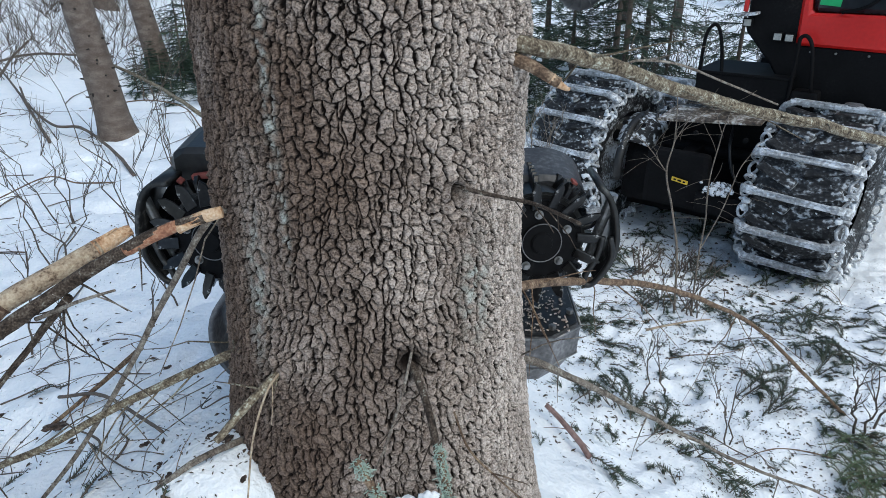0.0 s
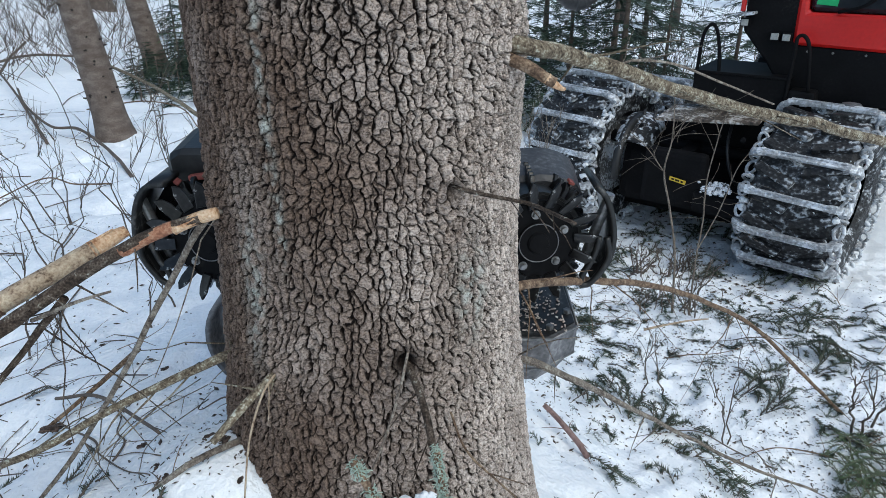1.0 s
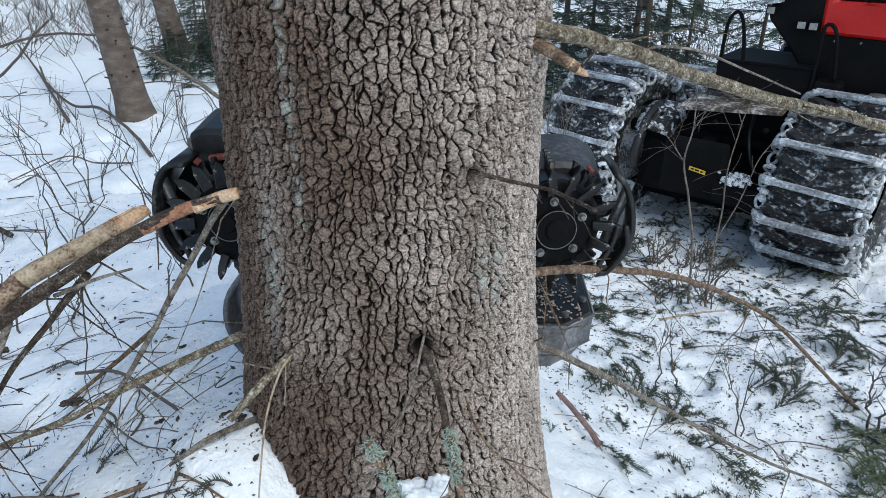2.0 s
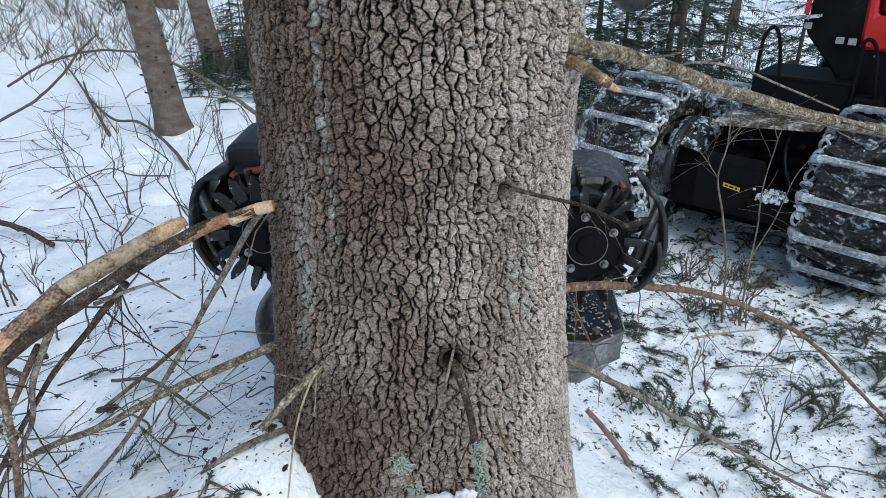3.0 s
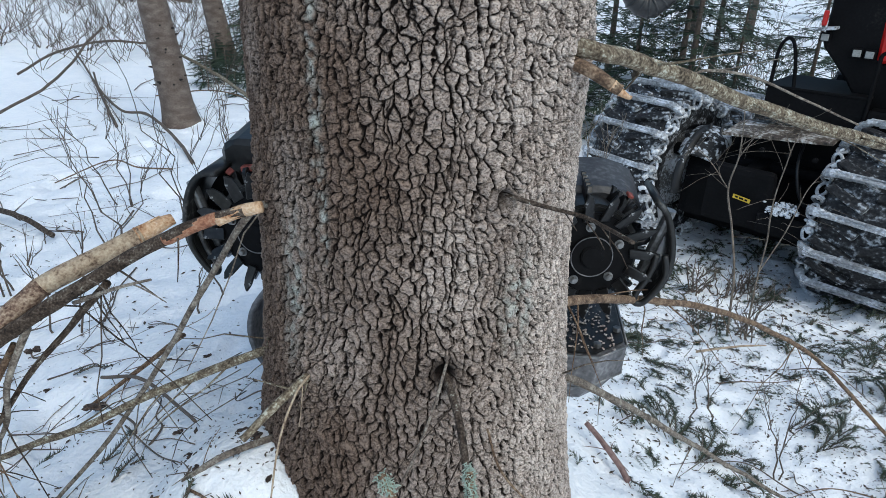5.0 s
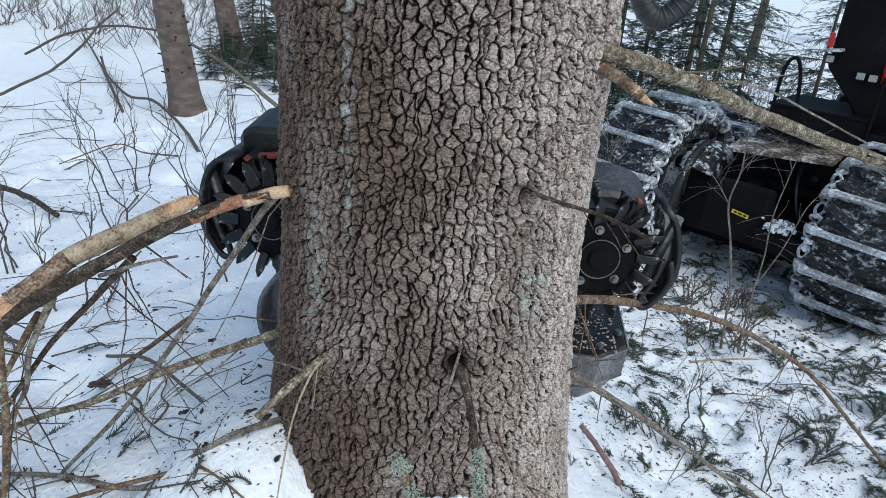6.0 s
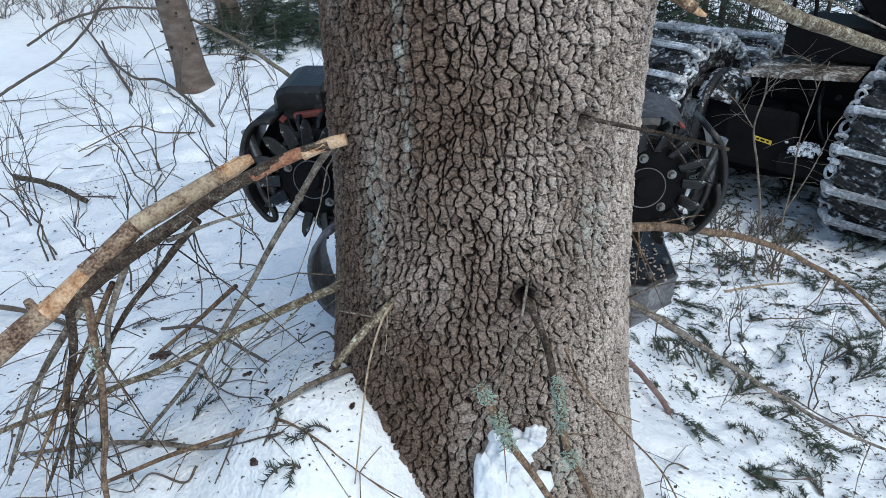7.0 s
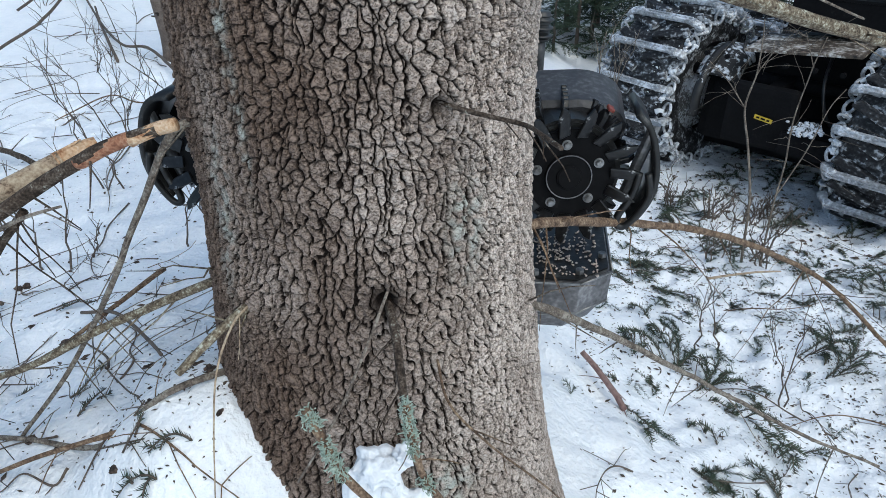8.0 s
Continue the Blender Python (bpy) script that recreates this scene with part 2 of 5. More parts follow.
def ground_z(x, y):
    s = sstep(-1.2, 1.2, x)
    z = 0.12 * (1 - s) - 0.32 * s - 0.16 * s * min(2.0, max(0.0, y - 2.5))
    back = 0.6 if y > 0.92 else 1.0
    d = math.sqrt((x + 0.34) ** 2 + ((y - 0.92) * back) ** 2 + 0.003)
    z += 0.665 * math.exp(-d / (0.75 + 0.32 * sstep(0.2, -0.5, x)))
    z += 0.155 * math.exp(-((x + 0.40) ** 2 + ((y - 0.86) * back) ** 2) / 0.050)
    z += 0.9 * math.exp(-((x + 9) ** 2 + (y - 12) ** 2) / 14)
    p = Vector((x, y, 0))
    z += 0.05 * noise.noise(p * 0.8) + 0.028 * noise.noise(p * 2.6 + Vector((3, 1, 0)))
    near = sstep(4.2, 2.9, abs(x)) * sstep(7.0, 5.0, y) * sstep(-0.4, 0.4, y)
    if near > 0:
        t = sstep(0.1, 0.6, x)
        z += near * (0.020 + 0.006 * t) * noise.noise(p * 7.0) + near * (0.009 + 0.015 * t) * noise.noise(p * 17.0)
        k = noise.noise(p * 3.3 + Vector((9, 4, 2)))
        z -= near * (0.16 * max(0.0, k - 0.30) + 0.07 * max(0.0, noise.noise(p * 8.5 + Vector((2, 7, 5))) - 0.30))
    return z


def ground():
    def axis(lo, hi, fine, a, b):
        out = list(np.arange(lo, hi, fine))
        step, v = fine, lo
        while v > a:
            step *= 1.25
            v -= step
            out.insert(0, v)
        step, v = fine, out[-1]
        while v < b:
            step *= 1.25
            v += step
            out.append(v)
        return out
    xs, ys = axis(-3.7, 3.7, 0.025, -400, 400), axis(0.1, 6.5, 0.025, -400, 600)
    V = [(x, y, ground_z(x, y)) for y in ys for x in xs]
    n = len(xs)
    F = [(j * n + i, j * n + i + 1, (j + 1) * n + i + 1, (j + 1) * n + i) for j in range(len(ys) - 1) for i in range(n - 1)]
    ob = mesh_ob("ground", V, F, SNOW)
    tagged(ob, "trampled white snow on uneven forest ground", "snow", "", "structure")


ground()


# ---- the big spruce ----
def table_noise(u, v, seed):
    t = np.random.default_rng(seed).random((256, 256))
    i, j = np.floor(u).astype(int), np.floor(v).astype(int)
    fu, fv = u - i, v - j
    fu, fv = fu * fu * (3 - 2 * fu), fv * fv * (3 - 2 * fv)
    g = lambda a, b: t[a % 256, b % 256]
    return (g(i, j) * (1 - fu) + g(i + 1, j) * fu) * (1 - fv) + (g(i, j + 1) * (1 - fu) + g(i + 1, j + 1) * fu) * fv - 0.5


def cells(u, v, seed):
    """The distance to the cell's edge, its number, the way to its centre, and how upright the nearest edge is."""
    r = np.random.default_rng(seed).random((256, 256, 3))
    i, j = np.floor(u).astype(int), np.floor(v).astype(int)
    f1, f2, idn = np.full(u.shape, 9.0), np.full(u.shape, 9.0), np.zeros(u.shape)
    du1, dv1, du2, dv2 = (np.zeros(u.shape) for _ in range(4))
    for a in (-1, 0, 1):
        for b in (-1, 0, 1):
            q = r[(i + a) % 256, (j + b) % 256]
            du, dv = i + a + 0.1 + 0.8 * q[..., 0] - u, j + b + 0.1 + 0.8 * q[..., 1] - v
            d = np.hypot(du, dv)
            near, second = d < f1, (d >= f1) & (d < f2)
            du2 = np.where(near, du1, np.where(second, du, du2))
            dv2 = np.where(near, dv1, np.where(second, dv, dv2))
            f2 = np.where(near, f1, np.minimum(f2, d))
            idn, du1, dv1 = np.where(near, q[..., 2], idn), np.where(near, du, du1), np.where(near, dv, dv1)
            f1 = np.where(near, d, f1)
    sep = np.hypot(du2 - du1, dv2 - dv1) + 1e-6
    return (f2 * f2 - f1 * f1) / (2 * sep), idn, du1, dv1, np.abs(du2 - du1) / sep


def ramp01(x, a, b):
    t = np.clip((x - a) / (b - a), 0, 1)
    return t * t * (3 - 2 * t)


def trunk_radius(z):
    return np.interp(z, [-0.3, 0.2, 0.37, 0.47, 0.6, 0.69, 0.8, 0.9, 1.0, 1.1, 1.25, 1.45, 1.7, 4, 9], [0.46, 0.40, 0.358, 0.338, 0.320, 0.309, 0.298, 0.287, 0.279, 0.273, 0.271, 0.272, 0.270, 0.245, 0.18])


KNOTS = [(-73.0, 0.99, 0.045, 1.0), (-55.5, 1.258, 0.032, 0.7), (-22.0, 1.44, 0.04, 0.0), (-122.0, 0.965, 0.04, 0.0), (-150.0, 1.22, 0.03, 0.0)]  # angle, height, size, hollow


def bark_mesh():
    th = np.concatenate([np.radians(np.linspace(-176, 10, 780, endpoint=False)), np.radians(np.linspace(10, 184, 70, endpoint=False))])
    zz = np.concatenate([np.linspace(-0.3, 0.36, 44, endpoint=False), np.linspace(0.36, 1.66, 930, endpoint=False), np.linspace(1.66, 2.3, 70, endpoint=False), np.linspace(2.3, 9.0, 90)])
    T, Z = np.meshgrid(th, zz)
    R = trunk_radius(Z)
    S = T * 0.27
    warp_u = 0.014 * table_noise(S * 20, Z * 14, 3) + 0.0084 * table_noise(S * 78, Z * 78, 4) + 0.0042 * table_noise(S * 180, Z * 180, 14)
    warp_v = 0.016 * table_noise(S * 22, Z * 20, 5) + 0.0092 * table_noise(S * 78, Z * 82, 6) + 0.0045 * table_noise(S * 180, Z * 190, 15)
    u, v = S + warp_u, Z + warp_v
    rings, hole = np.zeros(S.shape), np.zeros(S.shape)
    for a, kz, size, depth in KNOTS:
        d = np.hypot((T - np.radians(a)) * 0.27, (Z - kz) * 0.9)
        w = np.exp(-(d / (size * 1.5)) ** 2)
        v = v + 0.5 * w * d
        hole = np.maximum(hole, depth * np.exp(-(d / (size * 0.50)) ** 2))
        rings += w * (0.0022 * np.sin(d * 480 + 5 * table_noise(S * 50, Z * 50, 31)) + 0.008) - 0.03 * depth * np.exp(-(d / (size * 0.28)) ** 2)
    # plates, the longer upright fissures between them, and the flakes that they peel in
    edge, idn, du, dv, up = cells(u / 0.0158, v / 0.0200, 11)
    long_edge, gid, gdu, gdv, gup = cells((u + 0.3) / 0.040, (v + 0.1) / 0.130, 12)
    flake, hid, hdu, hdv, hup = cells((u + 0.6 * warp_v) / 0.0120, (v + 0.6 * warp_u) / 0.0082, 13)
    gape = np.clip(0.45 + 1.2 * table_noise(S * 34, Z * 22, 22), 0, 1)
    width = (0.085 + 0.095 * gape) * (0.25 + 0.75 * up ** 2)
    crack = (1 - ramp01(edge, width * 0.45, width * 0.45 + 0.075)) * (0.42 + 0.60 * up)
    furrow = (1 - ramp01(long_edge, 0.020, 0.055)) * gup ** 3 * np.clip(0.65 + 1.6 * table_noise(S * 20, Z * 14, 24), 0, 1)
    line = (1 - ramp01(flake, 0.02, 0.11)) * np.clip(0.50 + 2.2 * table_noise(S * 45, Z * 45, 23), 0, 1)
    fine = table_noise(S * 300, Z * 450, 7) + 0.7 * table_noise(S * 560, Z * 680, 8)
    broad = table_noise(S * 9, Z * 4, 9)
    lay = 3.0 * np.minimum(edge, 0.42) / 0.42 + 3.6 * (table_noise(u * 80, v * 110, 16) + 0.6 * table_noise(u * 170, v * 240, 17))
    part_of = lay - np.floor(lay)
    step = np.floor(lay) + ramp01(part_of, 0.0, 0.20)
    lip = (1 - ramp01(np.minimum(part_of, 1 - part_of), 0.02, 0.16)) * 0.30
    deep = np.maximum(crack, furrow)
    tilt = np.clip(-du, -0.6, 0.6) * 0.0014 + np.clip(dv, -0.6, 0.6) * 0.0024 + np.clip(hdv, -0.6, 0.6) * 0.0018
    relief = 0.0022 * idn + 0.7 * tilt - 0.0068 * deep - 0.0010 * line + 0.0006 * step + 0.0013 * np.floor(hid * 3.99) / 3 + 0.0004 * fine + 0.005 * broad
    relief += rings - 0.0050
    rr = R + relief
    flare = np.clip((0.75 - Z) / 0.6, 0, 1) ** 2 * (0.016 * np.cos(3 * T + 0.6) + 0.012 * np.cos(5 * T))
    rr = rr + flare
    rr[-1] = 0.004
    X, Y = TRUNK[0] + rr * np.cos(T), TRUNK[1] + rr * np.sin(T)
    n, m = len(th), len(zz)
    V = np.stack([X, Y, Z], -1).reshape(-1, 3)
    idx = np.arange(n * m).reshape(m, n)
    a, b = idx[:-1], np.roll(idx, -1, 1)[:-1]
    c, d = np.roll(idx, -1, 1)[1:], idx[1:]
    F = np.stack([a, b, c, d], -1).reshape(-1, 4)
    me = bpy.data.meshes.new("trunk")
    me.vertices.add(len(V))
    me.vertices.foreach_set("co", V.astype(np.float32).ravel())
    me.loops.add(F.size)
    me.loops.foreach_set("vertex_index", F.astype(np.int32).ravel())
    me.polygons.add(len(F))
    me.polygons.foreach_set("loop_start", np.arange(0, F.size, 4, dtype=np.int32))
    me.polygons.foreach_set("use_smooth", np.ones(len(F), dtype=bool))
    me.update(calc_edges=True)
    # crevice shade painted into cracks and knot hollows, along with browner inner bark
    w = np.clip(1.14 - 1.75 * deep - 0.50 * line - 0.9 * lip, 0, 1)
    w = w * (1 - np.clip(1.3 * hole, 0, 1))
    tone = 0.7 * idn + 0.3 * hid
    # painted light: paler towards the right, darker towards the left, with random patches
    lit_side = np.clip(0.50 + 0.54 * np.sin(T + 1.20) + 0.7 * table_noise(S * 12, Z * 7, 19), 0, 1)
    moss = np.zeros(S.shape)
    for a, kz, wide, tall in ((-112, 1.40, 0.010, 0.16), (-111, 1.22, 0.007, 0.07), (-46, 1.08, 0.03, 0.07), (-60, 0.62, 0.05, 0.06), (-125, 1.10, 0.02, 0.10)):
        moss = np.maximum(moss, np.exp(-((T - np.radians(a)) * 0.27 / wide) ** 2 - ((Z - kz) / tall) ** 2))
    moss = np.clip(0.9 * moss * (0.6 + 2.2 * table_noise(S * 110, Z * 90, 33)), 0, 1)
    for nm, val in (("outer", w), ("scale_id", tone), ("side_light", lit_side), ("lichen", moss)):
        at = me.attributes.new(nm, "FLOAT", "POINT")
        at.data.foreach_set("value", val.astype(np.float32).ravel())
    return me


def bark_material():
    m = bpy.data.materials.new("scaly_spruce_bark")
    m.use_nodes = True
    nt = m.node_tree
    N, L = nt.nodes, nt.links
    b = N["Principled BSDF"]
    b.inputs["Roughness"].default_value, b.inputs["Specular IOR Level"].default_value = 0.9, 0.25
    outer, sid, tc = N.new("ShaderNodeAttribute"), N.new("ShaderNodeAttribute"), N.new("ShaderNodeTexCoord")
    outer.attribute_name, sid.attribute_name = "outer", "scale_id"
    fine = N.new("ShaderNodeTexNoise")
    fine.inputs["Scale"].default_value, fine.inputs["Detail"].default_value = 230, 8
    flat = N.new("ShaderNodeMapping")
    flat.inputs["Scale"].default_value = (1, 1, 1.6)
    L.new(tc.outputs["Object"], flat.inputs[0])
    L.new(flat.outputs[0], fine.inputs["Vector"])
    # weathered grey to brown of the scale faces
    s1 = N.new("ShaderNodeMath")
    s1.operation, s1.inputs[1].default_value = "MULTIPLY_ADD", 0.28
    L.new(sid.outputs["Fac"], s1.inputs[0])
    L.new(fine.outputs[0], s1.inputs[2])
    face = N.new("ShaderNodeValToRGB")
    el = face.color_ramp.elements
    el.new(0.5)
    for e, (p, c) in zip(el, ((0.36, (0.205, 0.158, 0.132)), (0.55, (0.475, 0.394, 0.340)), (0.78, (0.76, 0.66, 0.588)))):
        e.position, e.color = p, (*c, 1)
    L.new(s1.outputs[0], face.inputs[0])
    # shading round the trunk painted in; the darker side also keeps browner bark
    lit_side = N.new("ShaderNodeAttribute")
    lit_side.attribute_name = "side_light"
    shade_tint = N.new("ShaderNodeMix")
    shade_tint.data_type, shade_tint.blend_type = "RGBA", "MULTIPLY"
    shade_tint.inputs["B"].default_value = (0.33, 0.272, 0.235, 1)
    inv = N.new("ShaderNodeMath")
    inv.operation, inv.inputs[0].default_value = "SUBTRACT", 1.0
    L.new(lit_side.outputs["Fac"], inv.inputs[1])
    L.new(inv.outputs[0], shade_tint.inputs["Factor"])
    L.new(face.outputs[0], shade_tint.inputs["A"])
    # inner bark brown, deepened to near black to stand for crack shade
    inner_shade = N.new("ShaderNodeMix")
    inner_shade.data_type = "RGBA"
    inner_shade.inputs["A"].default_value = (0.013, 0.0075, 0.0052, 1)
    L.new(outer.outputs["Fac"], inner_shade.inputs["Factor"])
    L.new(shade_tint.outputs["Result"], inner_shade.inputs["B"])
    # thin grey-green lichen in patches and streaks
    moss = N.new("ShaderNodeAttribute")
    moss.attribute_name = "lichen"
    li = N.new("ShaderNodeMix")
    li.data_type = "RGBA"
    li.inputs["B"].default_value = (0.50, 0.515, 0.465, 1)
    thin = N.new("ShaderNodeMath")
    thin.operation = "MULTIPLY"
    L.new(moss.outputs["Fac"], thin.inputs[0])
    L.new(outer.outputs["Fac"], thin.inputs[1])
    L.new(thin.outputs[0], li.inputs["Factor"])
    L.new(inner_shade.outputs["Result"], li.inputs["A"])
    warp = N.new("ShaderNodeTexNoise")
    warp.inputs["Scale"].default_value, warp.inputs["Detail"].default_value = 70, 5
    L.new(tc.outputs["Object"], warp.inputs["Vector"])
    wv = N.new("ShaderNodeVectorMath")
    wv.operation = "MULTIPLY_ADD"
    wv.inputs[1].default_value = (0.012, 0.012, 0.012)
    L.new(warp.outputs["Color"], wv.inputs[0])
    L.new(tc.outputs["Object"], wv.inputs[2])
    peel = N.new("ShaderNodeTexNoise")
    peel.inputs["Scale"].default_value, peel.inputs["Detail"].default_value, peel.inputs["Roughness"].default_value = 62, 3, 0.6
    squash = N.new("ShaderNodeMapping")
    squash.inputs["Scale"].default_value = (1, 1, 1.5)
    L.new(wv.outputs[0], squash.inputs[0])
    L.new(squash.outputs[0], peel.inputs["Vector"])
    many, cut = N.new("ShaderNodeMath"), N.new("ShaderNodeMath")
    many.operation, many.inputs[1].default_value = "MULTIPLY", 8.0
    cut.operation = "FRACT"
    L.new(peel.outputs[0], many.inputs[0])
    L.new(many.outputs[0], cut.inputs[0])
    cr = N.new("ShaderNodeMapRange")
    cr.inputs["From Min"].default_value, cr.inputs["From Max"].default_value = 0.0, 0.30
    L.new(cut.outputs[0], cr.inputs["Value"])
    crack = N.new("ShaderNodeMix")
    crack.data_type, crack.blend_type = "RGBA", "MULTIPLY"
    crack.inputs["Factor"].default_value = 0.85
    grey = N.new("ShaderNodeMix")
    grey.data_type = "RGBA"
    grey.inputs["A"].default_value, grey.inputs["B"].default_value = (0.22, 0.165, 0.135, 1), (1, 1, 1, 1)
    L.new(cr.outputs[0], grey.inputs["Factor"])
    L.new(li.outputs["Result"], crack.inputs["A"])
    L.new(grey.outputs["Result"], crack.inputs["B"])
    L.new(crack.outputs["Result"], b.inputs["Base Color"])
    micro = N.new("ShaderNodeTexNoise")
    micro.inputs["Scale"].default_value, micro.inputs["Detail"].default_value = 300, 6
    L.new(flat.outputs[0], micro.inputs["Vector"])
    hs = N.new("ShaderNodeMath")
    hs.operation, hs.inputs[1].default_value = "MULTIPLY_ADD", 1.1
    L.new(cr.outputs[0], hs.inputs[0])
    L.new(micro.outputs[0], hs.inputs[2])
    bp = N.new("ShaderNodeBump")
    bp.inputs["Strength"].default_value, bp.inputs["Distance"].default_value = 1.0, 0.0034
    L.new(hs.outputs[0], bp.inputs["Height"])
    L.new(bp.outputs[0], b.inputs["Normal"])
    return m


def big_spruce():
    tree = thing("spruce_tree", pose(0, 0, 0), "thick old spruce trunk with scaly grey-brown bark and dead branches", "tree")
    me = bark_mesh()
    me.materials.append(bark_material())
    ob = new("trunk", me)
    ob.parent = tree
    tagged(ob, "scaly grey-brown bark over dark reddish cracks, with painted-in shade")
    branch("branch", [(0.02, 1.0, 1.475), (0.135, 1.0, 1.444), (0.19, 1.05, 1.429), (0.299, 1.13, 1.393), (0.428, 1.22, 1.342), (0.65, 1.36, 1.266), (0.932, 1.52, 1.186), (1.3, 1.70, 1.065), (1.6, 1.85, 0.97)], 0.0132, 0.0118, WOOD_LICHEN, tree, "long thick side branch crusted with pale lichen", 5, 14, 26, 3, 0.2)
    branch("branch", [(0.300, 1.13, 1.395), (0.33, 1.14, 1.405), (0.42, 1.2, 1.388), (0.543, 1.28, 1.339), (0.685, 1.36, 1.282)], 0.0028, 0.0018, WOOD_GREY, tree, "thin grey dead side twig", 4, 6, 8, 4, 0.1)
    stub = branch("branch_stub", [(0.06, 1.02, 1.44), (0.118, 0.98, 1.425), (0.148, 0.972, 1.411), (0.172, 0.97, 1.398)], 0.0105, 0.008, WOOD_BROWN, tree, "short snapped-off branch stub with bare wood end", 0, 10, 6, 5)
    branch("broken_end", [(0.160, 0.971, 1.405), (0.173, 0.97, 1.396), (0.188, 0.972, 1.388)], 0.0088, 0.003, WOOD_FRESH, stub, "pale splintered wood", 0, 8, 4, 6)
    branch("branch", [(0.09, 1.09, 0.975), (0.172, 1.15, 0.969), (0.379, 1.45, 0.821), (0.693, 1.8, 0.612), (1.165, 2.2, 0.252), (1.595, 2.35, -0.16), (1.80, 2.33, -0.36)], 0.0105, 0.007, WOOD_BROWN, tree, "long drooping brown dead branch", 16, 8, 10, 7, 0.28)
    branch("branch", [(0.10, 1.05, 0.85), (0.169, 1.1, 0.825), (0.332, 1.288, 0.632), (0.666, 1.55, 0.282), (1.002, 1.68, 0.014), (1.26, 1.7, -0.106)], 0.010, 0.004, WOOD_GREY, tree, "drooping grey dead branch", 14, 8, 10, 8, 0.2)
    branch("twig", [(0.02, 0.91, 1.258), (0.075, 0.88, 1.255), (0.13, 0.865, 1.249), (0.15, 0.79, 1.265), (0.168, 0.712, 1.281)], 0.0036, 0.0024, WOOD_DARK, tree, "thin lichened dead twig", 4, 6, 8, 9, 0.05)
    branch("branch", [(-0.33, 0.96, 1.205), (-0.361, 0.93, 1.194), (-0.465, 0.95, 1.048), (-0.6, 0.97, 0.841), (-0.72, 0.96, 0.677), (-0.842, 0.94, 0.532), (-0.93, 0.92, 0.41)], 0.0065, 0.0035, WOOD_GREY, tree, "thin grey dead branch hanging to the snow", 9, 7, 9, 10, 0.22)
    branch("branch", [(-0.33, 1.02, 0.925), (-0.378, 1.0, 0.909), (-0.561, 0.98, 0.824), (-0.725, 0.95, 0.741), (-0.861, 0.93, 0.677), (-1.06, 0.9, 0.60), (-1.3, 0.86, 0.50)], 0.0095, 0.005, WOOD_LICHEN, tree, "grey drooping dead branch", 14, 8, 9, 11, 0.25)
    branch("branch", [(-0.32, 0.98, 0.735), (-0.351, 0.95, 0.725), (-0.463, 0.9, 0.685), (-0.55, 0.88, 0.652), (-0.719, 0.85, 0.59), (-0.86, 0.82, 0.53)], 0.0065, 0.004, WOOD_BROWN, tree, "thin brown branch lying on the snow", 8, 7, 9, 12, 0.16)
    branch("branch_stub", [(-0.255, 0.90, 0.96), (-0.273, 0.86, 0.949), (-0.307, 0.82, 0.924), (-0.347, 0.78, 0.887)], 0.0085, 0.006, WOOD_LICHEN, tree, "short broken lichened stub", 3, 8, 7, 13, 0.08)
    branch("twig", [(-0.26, 0.87, 0.957), (-0.275, 0.83, 0.945), (-0.291, 0.79, 0.89), (-0.306, 0.77, 0.791), (-0.327, 0.76, 0.65)], 0.0023, 0.0012, WOOD_STRIPPED, tree, "thin pale dead twig", 1, 6, 8, 14, 0.1)
    branch("branch_stub", [(-0.05, 0.90, 0.982), (-0.046, 0.86, 0.976), (-0.026, 0.8, 0.965), (-0.01, 0.75, 0.941), (0.005, 0.72, 0.87), (0.015, 0.715, 0.79)], 0.0072, 0.0046, WOOD_DARK, tree, "thin dead branch with lichen at its end", 4, 8, 8, 15, 0.1)
    branch("twig", [(0.02, 0.86, 0.885), (0.045, 0.80, 0.858), (0.10, 0.79, 0.80), (0.216, 0.86, 0.615), (0.30, 0.93, 0.42)], 0.0022, 0.0014, WOOD_BROWN, tree, "thin brown twig slanting over the trunk foot", 3, 6, 8, 17, 0.05)
    branch("twig", [(-0.045, 0.86, 1.01), (-0.06, 0.77, 0.97), (-0.09, 0.72, 0.90), (-0.143, 0.68, 0.807)], 0.0025, 0.0015, WOOD_GREY, tree, "hair-thin dead twig", 1, 5, 8, 16, 0.05)


big_spruce()


# ---- snow and twigs at the foot of the spruce ----
def tuft(V, F, at, r, n, rnd):
    """A tuft of short lobes round a stick."""
    for _ in range(n):
        d = Vector((rnd.gauss(0, 1), rnd.gauss(0, 1), rnd.gauss(0, 1))).normalized()
        p = Vector(at) + Vector((rnd.gauss(0, r * 0.4), rnd.gauss(0, r * 0.4), rnd.gauss(0, r * 0.4)))
        tube(V, F, [p, p + d * r * 0.5, p + d * r * 0.8 + Vector((rnd.uniform(-1, 1), rnd.uniform(-1, 1), rnd.uniform(-1, 1))) * r * 0.3], r * 0.12, r * 0.075, 4)


def lichen_stick(pts, r, spots, seed, label):
    stick = branch("stick", pts, r, r * 0.7, WOOD_BROWN, None, "", 3, 8, 8, seed, 0.06)
    tagged(stick, label, "stick")
    rnd = random.Random(seed)
    V, F = [], []
    path = smooth_path(pts, 12)
    for a, b in spots:
        for k in range(int(a * (len(path) - 1)), int(b * (len(path) - 1))):
            tuft(V, F, path[k], r * 1.32, 34, rnd)
    mesh_ob("lichen", V, F, LICHEN, stick, "mint-green tufted lichen")


